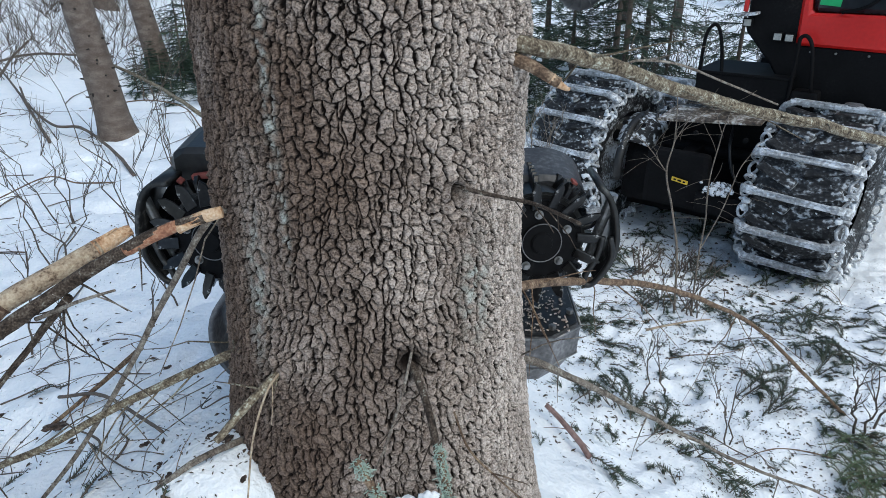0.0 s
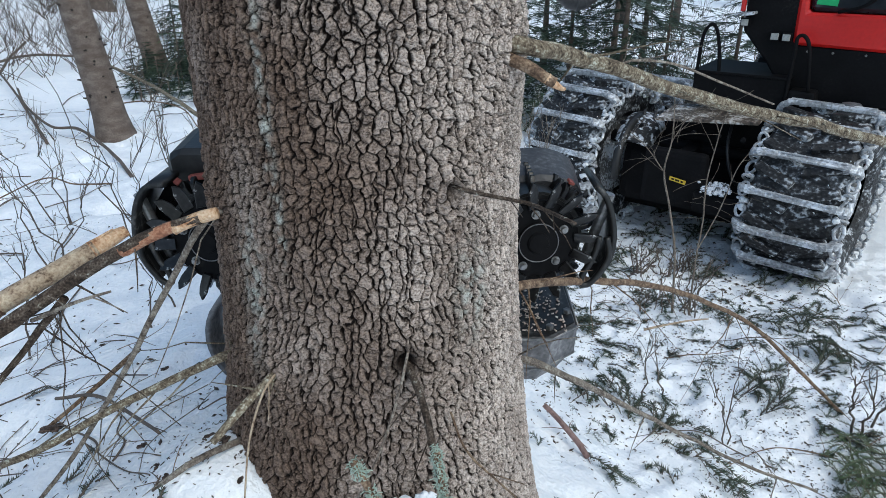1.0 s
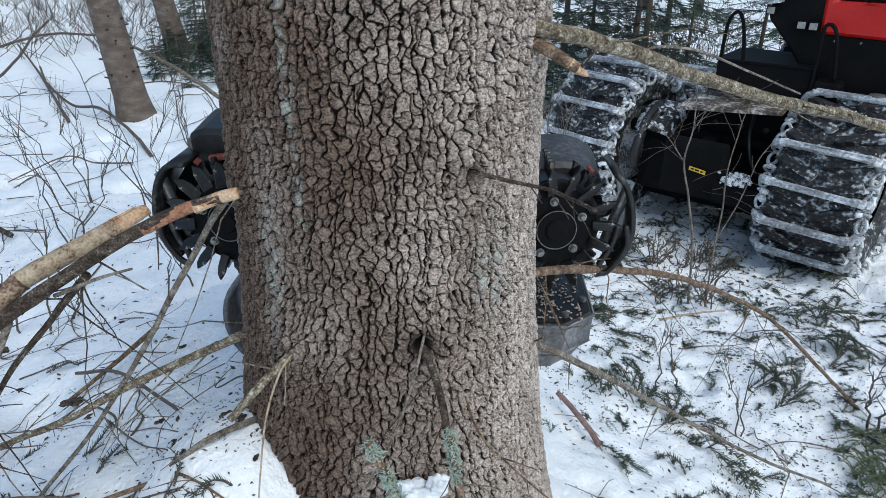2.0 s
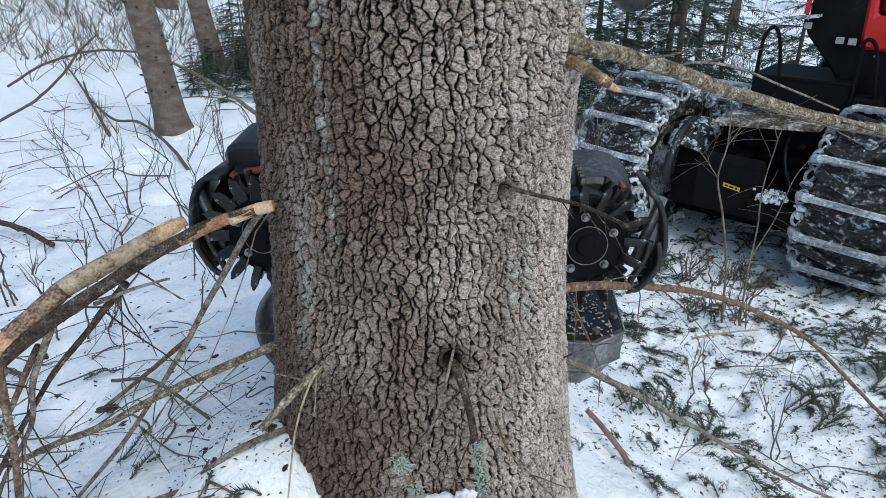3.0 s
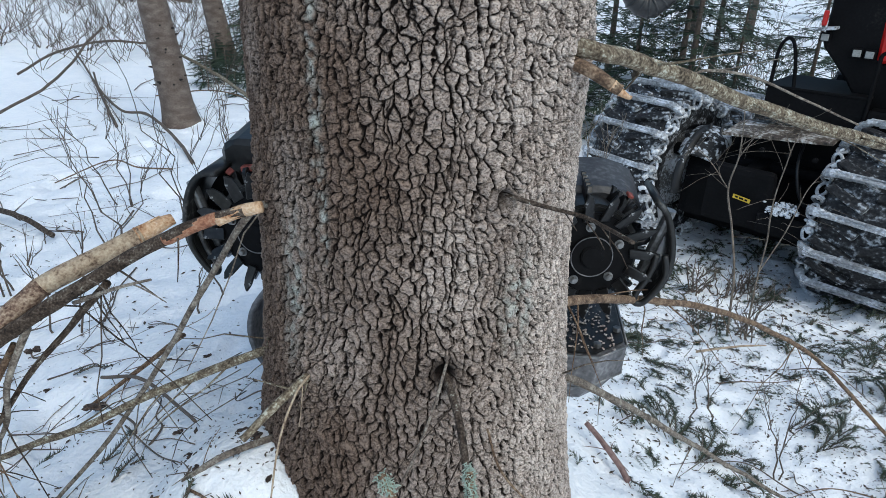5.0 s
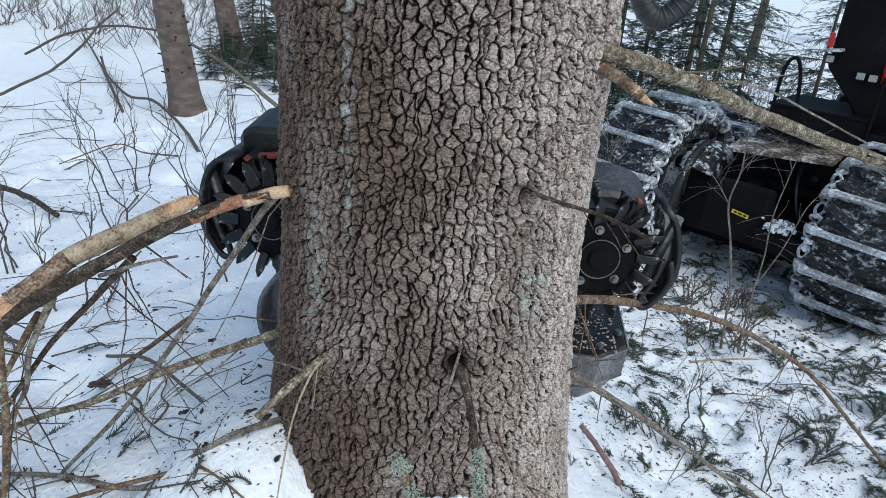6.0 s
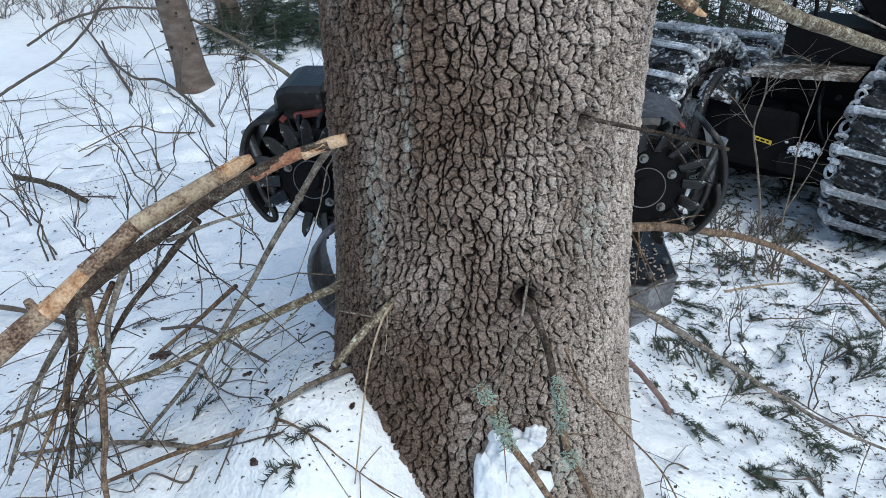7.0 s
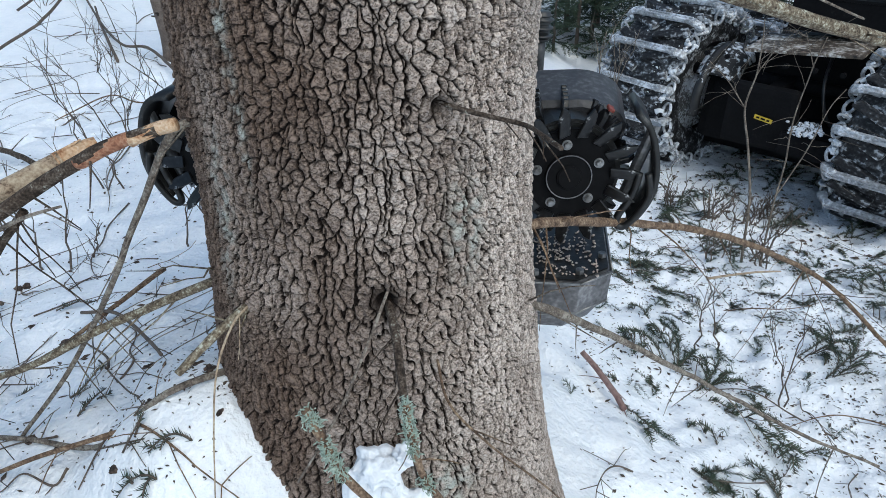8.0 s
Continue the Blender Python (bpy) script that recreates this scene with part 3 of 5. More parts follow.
lichen_stick([(-0.108, 0.66, 0.962), (-0.085, 0.65, 0.92), (-0.063, 0.64, 0.878), (-0.011, 0.66, 0.774), (0.03, 0.68, 0.66), (0.05, 0.69, 0.40)], 0.0065, [(0.03, 0.13), (0.2, 0.42)], 21, "broken brown stick with mint-green lichen tufts")
lichen_stick([(0.0, 0.722, 0.925), (0.006, 0.715, 0.88), (0.02, 0.71, 0.81), (0.05, 0.72, 0.74), (0.10, 0.73, 0.60), (0.13, 0.74, 0.36)], 0.006, [(0.0, 0.33), (0.42, 0.5)], 22, "dead twig wrapped in mint-green lichen")


def snow_clump(name, at, size, seed, label):
    bm = bmesh.new()
    bmesh.ops.create_icosphere(bm, subdivisions=4, radius=1)
    for v in bm.verts:
        k = 1 + 0.55 * noise.noise(v.co * 1.7 + Vector((seed, 0, 0))) + 0.25 * noise.noise(v.co * 4.5 + Vector((seed, 3, 0)))
        v.co = Vector((v.co.x * size[0] * k, v.co.y * size[1] * k, v.co.z * size[2] * k))
    me = bpy.data.meshes.new(name)
    bm.to_mesh(me)
    bm.free()
    me.materials.append(SNOW)
    me.polygons.foreach_set("use_smooth", [True] * len(me.polygons))
    ob = new(name, me)
    ob.location = at
    tagged(ob, label, "snow")


for cx, cy, cz, cs in ((-0.086, 0.80, 0.63, (0.032, 0.05, 0.10)), (-0.062, 0.79, 0.725, (0.036, 0.03, 0.030)), (-0.045, 0.80, 0.58, (0.05, 0.05, 0.08)), (-0.022, 0.80, 0.745, (0.018, 0.02, 0.014))):
    snow_clump("snow_clump", (cx, cy, cz), cs, cx * 90, "white snow clump caught against the trunk base")


# ---- harvester ----
HARV = Matrix(((0.809, 0.588, 0, 1.92), (-0.588, 0.809, 0, 5.142), (0, 0, 1, -0.5), (0, 0, 0, 1)))   # local x along the axle, -y towards the felling side


def tyre_bm():
    """A wide forestry tyre round the x axis, with slanted lugs."""
    bm = bmesh.new()
    prof = [(x * 0.86, r) for x, r in [(-0.24, 0.33), (-0.285, 0.38), (-0.30, 0.47), (-0.285, 0.555), (-0.25, 0.585), (-0.12, 0.597), (0.0, 0.60), (0.12, 0.597), (0.25, 0.585), (0.285, 0.555), (0.30, 0.47), (0.285, 0.38), (0.24, 0.33)]]
    n = 72
    rings = []
    for k in range(n):
        a = 2 * math.pi * k / n
        rings.append([bm.verts.new((x, r * math.cos(a), r * math.sin(a))) for x, r in prof])
    for k in range(n):
        p, q = rings[k], rings[(k + 1) % n]
        for i in range(len(prof) - 1):
            bm.faces.new((p[i], p[i + 1], q[i + 1], q[i]))
    bmesh.ops.recalc_face_normals(bm, faces=bm.faces[:])
    return bm


def chain_bar_mesh():
    """One cross bar of the tyre chain: a worn steel bar with clevis ends folded over the shoulders."""
    bm = box(0.50, 0.042, 0.034, (0, 0, 0), 0.007)
    for s in (-1, 1):
        box(0.075, 0.055, 0.034, (s * 0.236, 0, -0.010), 0.010, (0, s * 28, 0), 1.0, bm)
        box(0.045, 0.05, 0.055, (s * 0.270, 0, -0.045), 0.014, (0, s * 60, 0), 1.0, bm)
    for y in (-0.013, 0.013):
        box(0.46, 0.012, 0.014, (0, y, 0.020), 0.004, (0, 0, 0), 1.0, bm)
    box(0.05, 0.05, 0.042, (-0.15, 0, 0.004), 0.008, (0, 0, 0), 0.8, bm)
    for v in bm.verts:
        v.co += noise.noise_vector(v.co * 14) * 0.009
    me = bpy.data.meshes.new("chain_bar")
    bm.to_mesh(me)
    bm.free()
    me.materials.append(CHAIN)
    return me


def link_mesh():
    V, F = [], []
    ring = [(0.046 * math.cos(a) * (1.0 if abs(math.cos(a)) < 0.7 else 1.1), 0.026 * math.sin(a), 0) for a in [2 * math.pi * k / 12 for k in range(13)]]
    tube(V, F, ring, 0.0105, 0.0105, 6)
    me = bpy.data.meshes.new("chain_link")
    me.from_pydata([tuple(v) for v in V], [], F)
    me.materials.append(CHAIN)
    me.polygons.foreach_set("use_smooth", [True] * len(me.polygons))
    return me


def wheel(parent, a, back, h, turn, first):
    w = new("wheel")
    w.parent = parent
    w.matrix_local = pose(a, back, h, 0, 0, turn) @ Matrix.Diagonal((1.17, 1, 1, 1))
    tagged(w, "forestry wheel wrapped in snowy tyre chains")
    if first is None:
        part("tyre", tyre_bm(), RUBBER, w, "snow-caked black tyre")
        bm = cyl(0.335, 0.37, (0, 0, 0), (0, 90, 0), 40, None, 0.01)
        for s in (-1, 1):
            cyl(0.15, 0.05, (s * 0.195, 0, 0), (0, 90, 0), 28, None, 0.01, bm)
            for k in range(10):
                t = 2 * math.pi * k / 10
                cyl(0.016, 0.03, (s * 0.195, 0.22 * math.cos(t), 0.22 * math.sin(t)), (0, 90, 0), 6, None, 0, bm)
        part("rim", bm, RIM, w, "snow-dusted steel rim")
        lug = bpy.data.meshes.new("lug")
        lb = box(0.24, 0.062, 0.06, (0, 0, 0), 0.012)
        for v in lb.verts:
            v.co += noise.noise_vector(v.co * 18) * 0.008
        lb.to_mesh(lug)
        lb.free()
        lug.materials.append(RUBBER)
        for k in range(22):
            for s in (-1, 1):
                ob = new("lug", lug)
                ob.parent = w
                ob.matrix_local = pose(0, 0, 0, 360 * (k + (0.5 if s > 0 else 0)) / 22) @ pose(s * 0.124, 0, 0.612, 0, 0, s * 24)
        bar, link = chain_bar_mesh(), link_mesh()
        n = 15
        for k in range(n):
            ang = 360 * k / n + 6
            ob = new("chain_bar", bar)
            ob.parent = w
            ob.matrix_local = pose(0, 0, 0, ang) @ pose(0, 0, 0.655, 0, random.uniform(-1.5, 1.5), random.uniform(-4, 4))
        for s in (-1, 1):
            for k in range(46):
                ang = 360 * k / 46
                ob = new("chain_link", link)
                ob.parent = w
                ob.matrix_local = pose(0, 0, 0, ang) @ pose(s * 0.272, 0, 0.565 + 0.012 * math.sin(k * 2.1), 0, 90 * (k % 2) + 20, 90)
    else:
        for o in first.children:
            c = o.copy()
            scene.collection.objects.link(c)
            c.parent = w
    rnd = random.Random(int(a * 100) + 500)
    V, F = [], []
    for k in range(190):
        th, x = rnd.uniform(0, 2 * math.pi), rnd.uniform(-0.24, 0.24)
        r, q = rnd.uniform(0.003, 0.012), 0.605
        if k < 110:
            x, q, r = rnd.choice((-1, 1)) * rnd.uniform(0.235, 0.275), rnd.uniform(0.52, 0.61), rnd.uniform(0.010, 0.034)
        p = Vector((x, q * math.cos(th), q * math.sin(th)))
        lump = [p + Vector((rnd.uniform(-1, 1), rnd.uniform(-1, 1), rnd.uniform(-1, 1))) * r for _ in range(2)]
        tube(V, F, [lump[0], p, lump[1]], r * 0.6, r * 0.5, 5, 0, 0.6)
    st = mesh_ob("packed_snow", V, F, SNOW, w)
    tagged(st, "", "", "", "stuff")
    return w


CRUST = snow_dusted("dirty_snow_crust", (0.03, 0.03, 0.03), 0.46, 0.7, 0.0, 30, 90)


def harvester():
    h = thing("harvester", HARV, "red and black forest harvester with chained wheels standing in snow", "harvester")
    w1 = wheel(h, 0.925, 0.0, 0.42, -6, None)
    wheel(h, -0.86, 0.12, 0.44, -8, w1)
    wheel(h, -0.86, 1.53, 0.20, 0, w1)
    # front frame between the wheels
    bm = prism([(-0.52, 0.12), (0.50, 0.12), (0.55, 0.35), (0.55, 0.90), (0.42, 0.94), (-0.16, 0.87), (-0.36, 0.74), (-0.50, 0.50)], 0.9, pose(0, 0.50, 0), 0.02)
    box(0.34, 0.42, 0.16, (0.36, -0.25, 0.34), 0.02, (0, 0, 0), 1, bm)
    box(0.52, 0.10, 0.46, (0.02, -0.38, 0.47), 0.048, (8, 0, 0), 0.9, bm)
    box(0.10, 0.5, 0.30, (0.04, -0.16, 0.52), 0.02, (0, 0, 0), 1, bm)
    cyl(0.05, 1.5, (0, 0, 0.62), (0, 90, 0), 20, None, 0, bm)
    for x in (-0.45, -0.3, 0.1, 0.28, 0.45):
        cyl(0.018, 0.03, (x, -0.36, 0.83), (90, 0, 0), 6, None, 0, bm)
    box(0.30, 0.62, 0.50, (-0.36, 0.10, 0.40), 0.08, (0, 0, 0), 0.9, bm)
    box(1.0, 0.6, 0.30, (-0.1, 0.45, 0.14), 0.03, (0, 0, 0), 1, bm)
    part("front_frame", bm, BLACK, h, "black steel front frame")
    top = box(0.74, 0.46, 0.02, (0.15, -0.08, 0.925), 0.006, (4, -5, 0))
    part("deck_plate", top, mat("rust_stained_snowy_deck", [(0.38, (0.02, 0.016, 0.013)), (0.49, (0.10, 0.075, 0.055)), (0.56, (0.40, 0.37, 0.33)), (0.66, (0.72, 0.73, 0.75))], 8, 40, 0.7, 0, 0.5, 0.006), h, "top deck plate with thin snow and needles")
    # rounded axle housing beside the far wheel
    V, F = [], []
    arc = [(-0.44, -0.44 * math.cos(t), 0.48 + 0.34 * math.sin(t)) for t in [math.pi * (0.55 * k / 14 - 0.08) for k in range(15)]]
    tube(V, F, arc, 0.035, 0.035, 10)
    mesh_ob("wheel_arch", V, F, SNOWYBLACK, h, "black wheel arch with a cap of snow")
    V, F = [], []
    for k in range(19):
        t = math.pi * (0.22 + 0.38 * k / 18)
        for x, q in ((-0.62, 0.96), (-0.56, 1.0), (-0.44, 0.97), (-0.36, 0.86), (-0.34, 0.72)):
            V.append((x + 0.10, 0.02 - 0.46 * q * math.cos(t), 0.42 + 0.42 * q * math.sin(t)))
    for k in range(18):
        for i in range(4):
            a = k * 5 + i
            F.append((a, a + 1, a + 6, a + 5))
    fender = mesh_ob("fender", V, F, FENDER, h, "rounded fender patched with packed snow")
    sol = fender.modifiers.new("thickness", "SOLIDIFY")
    sol.thickness = 0.02
    snow = bmesh.new()
    rl = random.Random(21)
    for _ in range(130):
        q = Vector((rl.gauss(0, 0.05), rl.gauss(0, 0.022), 0))
        c = bmesh.ops.create_icosphere(snow, subdivisions=1, radius=1)["verts"]
        k = rl.uniform(0.006, 0.02)
        for v in c:
            v.co = q + Vector((v.co.x * k * 1.3, v.co.y * k, v.co.z * 0.010)) * (1 + 0.5 * noise.noise(v.co * 3 + q * 40))
    bmesh.ops.transform(snow, matrix=pose(0.34, -0.47, 0.475, 38, -6, 0), verts=snow.verts[:])
    crust = part("ledge_snow", snow, CRUST, h, "broken snow crust on the step ledge", True)
    tagged(crust, "broken snow crust on the step ledge", "", "", "stuff")
    stick = part("warning_label", box(0.125, 0.004, 0.032, (0.06, -0.445, 0.475), 0.001, (8, 8, 0)), YELLOW, h, "small yellow warning label")
    for i, (w, x) in enumerate(((0.02, 0.025), (0.03, 0.06), (0.018, 0.095))):
        part("label_mark", box(w, 0.003, 0.012, (x, -0.449, 0.476 - (x - 0.06) * 0.14), 0.0, (8, 8, 0)), BLACK, stick)
    # hydraulic hoses on the front frame
    for x, b in ((-0.42, -0.06), (-0.33, -0.05), (0.27, -0.07)):
        V, F = [], []
        tube(V, F, smooth_path([(x, 0.02, 0.86), (x + 0.03, b - 0.06, 0.70), (x + 0.10, b - 0.10, 0.50), (x + 0.22, b, 0.30)], 8), 0.012, 0.012, 7)
        mesh_ob("hydraulic_hose", V, F, HOSE, h)
    # platform box with its rails
    bm = box(0.66, 0.62, 0.22, (0.26, 0.32, 1.10), 0.012)
    box(0.68, 0.64, 0.018, (0.26, 0.32, 1.215), 0.004, (0, 0, 0), 1, bm)
    box(0.20, 0.26, 0.17, (0.70, 0.10, 1.06), 0.02, (0, 0, 0), 0.85, bm)
    box(0.36, 0.3, 0.13, (1.0, 0.25, 1.0), 0.02, (0, 0, 0), 0.9, bm)
    part("platform_box", bm, BLACK, h, "black tool box platform")
    for pts, lab in (([(-0.055, 0.02, 1.20), (-0.05, 0.02, 1.43), (-0.03, 0.02, 1.52), (0.01, 0.02, 1.555), (0.05, 0.02, 1.51), (0.085, 0.02, 1.38), (0.11, 0.02, 1.20)], "black grab rail"), ([(0.60, 0.0, 1.02), (0.60, 0.0, 1.40), (0.60, 0.0, 1.50), (0.645, 0.0, 1.51), (0.69, 0.0, 1.42), (0.735, 0.0, 1.14)], "black bent grab rail with a worn top")):
        V, F = [], []
        tube(V, F, smooth_path(pts, 7), 0.013, 0.013, 9)
        mesh_ob("grab_rail", V, F, BLACK, h, lab)
    # cab
    bm = prism([(0.40, 1.30), (0.58, 1.05), (1.75, 1.05), (1.75, 1.43), (0.58, 1.44), (0.58, 2.6), (0.20, 2.6), (0.20, 1.52)], 1.2, pose(0, 0.72, 0), 0.015)
    part("cab_base", bm, BLACK, h, "black cab base and crane pillar guard")
    bm = prism([(0.555, 1.44), (1.75, 1.41), (1.75, 1.66), (0.615, 1.66), (0.58, 2.05), (0.53, 2.05)], 1.22, pose(0, 0.71, 0), 0.02)
    part("cab_panel", bm, RED, h, "glossy red cab panel")
    win = part("cab_window", prism([(0.62, 1.665), (1.75, 1.665), (1.75, 2.5), (0.585, 2.5)], 1.16, pose(0, 0.70, 0), 0.03), WINDOW, h, "dark cab window glass")
    part("window_sticker", box(0.13, 0.004, 0.05, (0.72, 0.113, 1.735), 0.001, (0, 4, 0)), GREENPLATE, win, "green and white sticker")
    part("window_sticker", box(0.12, 0.004, 0.06, (0.73, 0.1135, 1.79), 0.001, (0, 4, 0)), WHITEPLATE, win, "white sticker")
    part("cab_roof", box(1.6, 1.5, 0.12, (1.0, 0.75, 2.62), 0.04), RED, h, "red cab roof")
    V, F = [], []
    tube(V, F, smooth_path([(0.80, 0.10, 1.67), (0.95, 0.06, 1.72), (1.08, 0.06, 1.85)], 6), 0.012, 0.012, 6)
    mesh_ob("wiper", V, F, BLACK, h)
    for x, z, w in ((0.435, 1.49, 0.052), (0.512, 1.487, 0.052), (0.215, 1.575, 0.05)):
        lamp = part("work_lamp", box(w + 0.014, 0.05, 0.062, (x, 0.105, z), 0.008), BLACK, h, "square work lamp")
        part("lens", box(w, 0.012, 0.046, (x, 0.079, z), 0.005), LAMPGLASS, lamp, "milky lamp glass")
    part("mirror_bracket", box(0.13, 0.12, 0.02, (0.22, 0.06, 1.635), 0.006, (0, -8, 0)), RIM, h, "grey snow-topped bracket")
    part("tail_reflector", box(0.03, 0.03, 0.10, (0.19, 0.08, 1.70), 0.006), RED, h, "red marker")
    for x in (0.66, 0.82, 1.02):
        part("bolt", cyl(0.008, 0.012, (x, 0.115, 1.40), (90, 0, 0), 6), BRIGHT, h)
    part("filter_can", cyl(0.07, 0.16, (1.02, -0.02, 1.02), (0, 0, 0), 20, None, 0.012), GREYSTEEL, h, "grey filter can")
    # rear body that carries the cab
    bm = box(1.3, 3.4, 0.7, (0.75, 2.9, 0.85), 0.06)
    box(1.3, 2.2, 0.7, (0.95, 3.2, 1.5), 0.12, (0, 0, 0), 0.9, bm)
    part("rear_body", bm, BLACK, h, "black rear chassis and engine hood")
    w3 = new("wheel")
    w3.parent = h
    w3.matrix_local = pose(0.95, 4.2, 0.42)
    w4 = new("wheel")
    w4.parent = h
    w4.matrix_local = pose(-0.2, 4.2, 0.5)
    for w in (w3, w4):
        for o in w1.children:
            if o.name.split(".")[0] in ("tyre", "rim"):
                c = o.copy()
                scene.collection.objects.link(c)
                c.parent = w
    # crane: pillar, boom and the ribbed hose that hangs from it
    bm = cyl(0.16, 0.9, (0.75, 1.75, 1.75), (0, 0, 0), 24, 0.13, 0.02)
    part("crane_pillar", bm, BLACK, h, "black crane pillar")
    inv = HARV.inverted()
    V, F = [], []
    a, b, c = Vector((0.75, 1.75, 2.15)), inv @ Vector((0.55, 3.6, 2.75)), inv @ Vector((-0.12, 1.75, 2.35))
    tube(V, F, [a, a.lerp(b, 0.5), b], 0.11, 0.09, 8)
    tube(V, F, [b, b.lerp(c, 0.5), c], 0.08, 0.06, 8)
    mesh_ob("crane_boom", V, F, BLACK, h, "black crane boom", False)
    V, F = [], []
    u = smooth_path([inv @ Vector(p) for p in ((0.50, 4.0, 2.5), (0.56, 4.0, 1.9), (0.59, 4.0, 1.50), (0.64, 4.0, 1.36), (0.72, 4.0, 1.31), (0.80, 4.0, 1.36), (0.86, 4.0, 1.48), (0.92, 4.0, 1.9), (0.80, 3.9, 2.6))], 12)
    tube(V, F, u, 0.062, 0.062, 16)
    hose = mesh_ob("crane_hose", V, F, HOSE, h, "thick ribbed black hose bend")
    for k in range(3, len(u) - 3, 5):
        d = (u[k + 1] - u[k - 1]).normalized()
        V, F = [], []
        tube(V, F, [u[k] - d * 0.006, u[k] + d * 0.006], 0.067, 0.067, 16)
        mesh_ob("rib", V, F, HOSE, hose)


harvester()


# ---- harvester head behind the trunk ----
def tooth_mesh(r, ln):
    """A ribbed plate tooth that stands out of the roller, its comb edge worn."""
    out = [(-ln / 2, -0.02)]
    n = 7
    for k in range(n):
        x0 = -ln / 2 + ln * k / n
        out += [(x0, 0.020), (x0 + ln / n * 0.30, 0.034), (x0 + ln / n * 0.55, 0.034), (x0 + ln / n * 0.9, 0.020)]
    out += [(ln / 2, -0.02)]
    bm = prism(out, 0.012, pose(0, 0, r, 0, 0, 0), 0.0015)
    me = bpy.data.meshes.new("tooth")
    bm.to_mesh(me)
    bm.free()
    me.materials.append(TOOTH)
    return me


def spike_mesh(r):
    bm = bmesh.new()
    prism([(-0.014, -0.006), (0.014, -0.006), (0.017, 0.030), (0.014, 0.048), (0.002, 0.060), (-0.008, 0.040)], 0.007, pose(0, 0, r, 0, 0, 24), 0.0015, bm)
    me = bpy.data.meshes.new("spike")
    bm.to_mesh(me)
    bm.free()
    me.materials.append(TOOTH)
    return me


def feed_roller(head, side):
    """The roller's axis is local y; its end plate looks towards -y."""
    r = new("feed_roller")
    r.parent = head
    r.matrix_local = pose(side * 0.352 - (0.05 if side < 0 else 0), -0.222, 0.665, -3, side * -4, side * 9)
    tagged(r, "black toothed feed roller")
    R, LN = 0.112, 0.24
    bm = cyl(R, LN, (0, LN / 2 + 0.01, 0), (90, 0, 0), 32, None, 0.006)
    part("drum", bm, STEEL, r)
    bm = cyl(0.098, 0.016, (0, 0.0, 0), (90, 0, 0), 32, None, 0.003)
    cyl(0.047, 0.010, (0, -0.012, 0), (90, 0, 0), 32, None, 0.002, bm)
    cyl(0.030, 0.012, (0, -0.016, 0), (90, 0, 0), 24, 0.024, 0.002, bm)
    part("end_plate", bm, BLACK, r, "black end plate with a round hub")
    V, F = [], []
    tube(V, F, [(0.046 * math.cos(t), -0.018, 0.046 * math.sin(t)) for t in [2 * math.pi * k / 36 for k in range(37)]], 0.0013, 0.0013, 6)
    mesh_ob("hub_ring", V, F, GREYSTEEL, r)
    for k in range(5):
        t = radians(72 * k + 92)
        bm = cyl(0.008, 0.012, (0.066 * math.cos(t), -0.014, 0.066 * math.sin(t)), (90, 0, 0), 6, 0.0072, 0.0012)
        cyl(0.0105, 0.003, (0.066 * math.cos(t), -0.009, 0.066 * math.sin(t)), (90, 0, 0), 16, None, 0, bm)
        part("bolt", bm, BRIGHT, r, "hexagon bolt")
    tm, sm = tooth_mesh(R, LN - 0.02), spike_mesh(0.105)
    n = 15
    for k in range(n):
        a = 360 * k / n + 7
        ob = new("tooth", tm)
        ob.parent = r
        ob.matrix_local = pose(0, 0, 0, 0, a, 0) @ pose(0, LN / 2 + 0.012, 0, 0, 0, 90 + (8 if k % 2 else -8))
        ob = new("spike", sm)
        ob.parent = r
        ob.matrix_local = pose(0, 0, 0, 0, a + 11, 0) @ pose(0, 0.012, -0.012, 14, 0, 0)
    part("red_chip", box(0.014, 0.018, 0.007, (side * 0.092, 0.03, 0.121), 0.002, (20, 30, 10)), REDDISH, r, "chipped red paint")
    return r


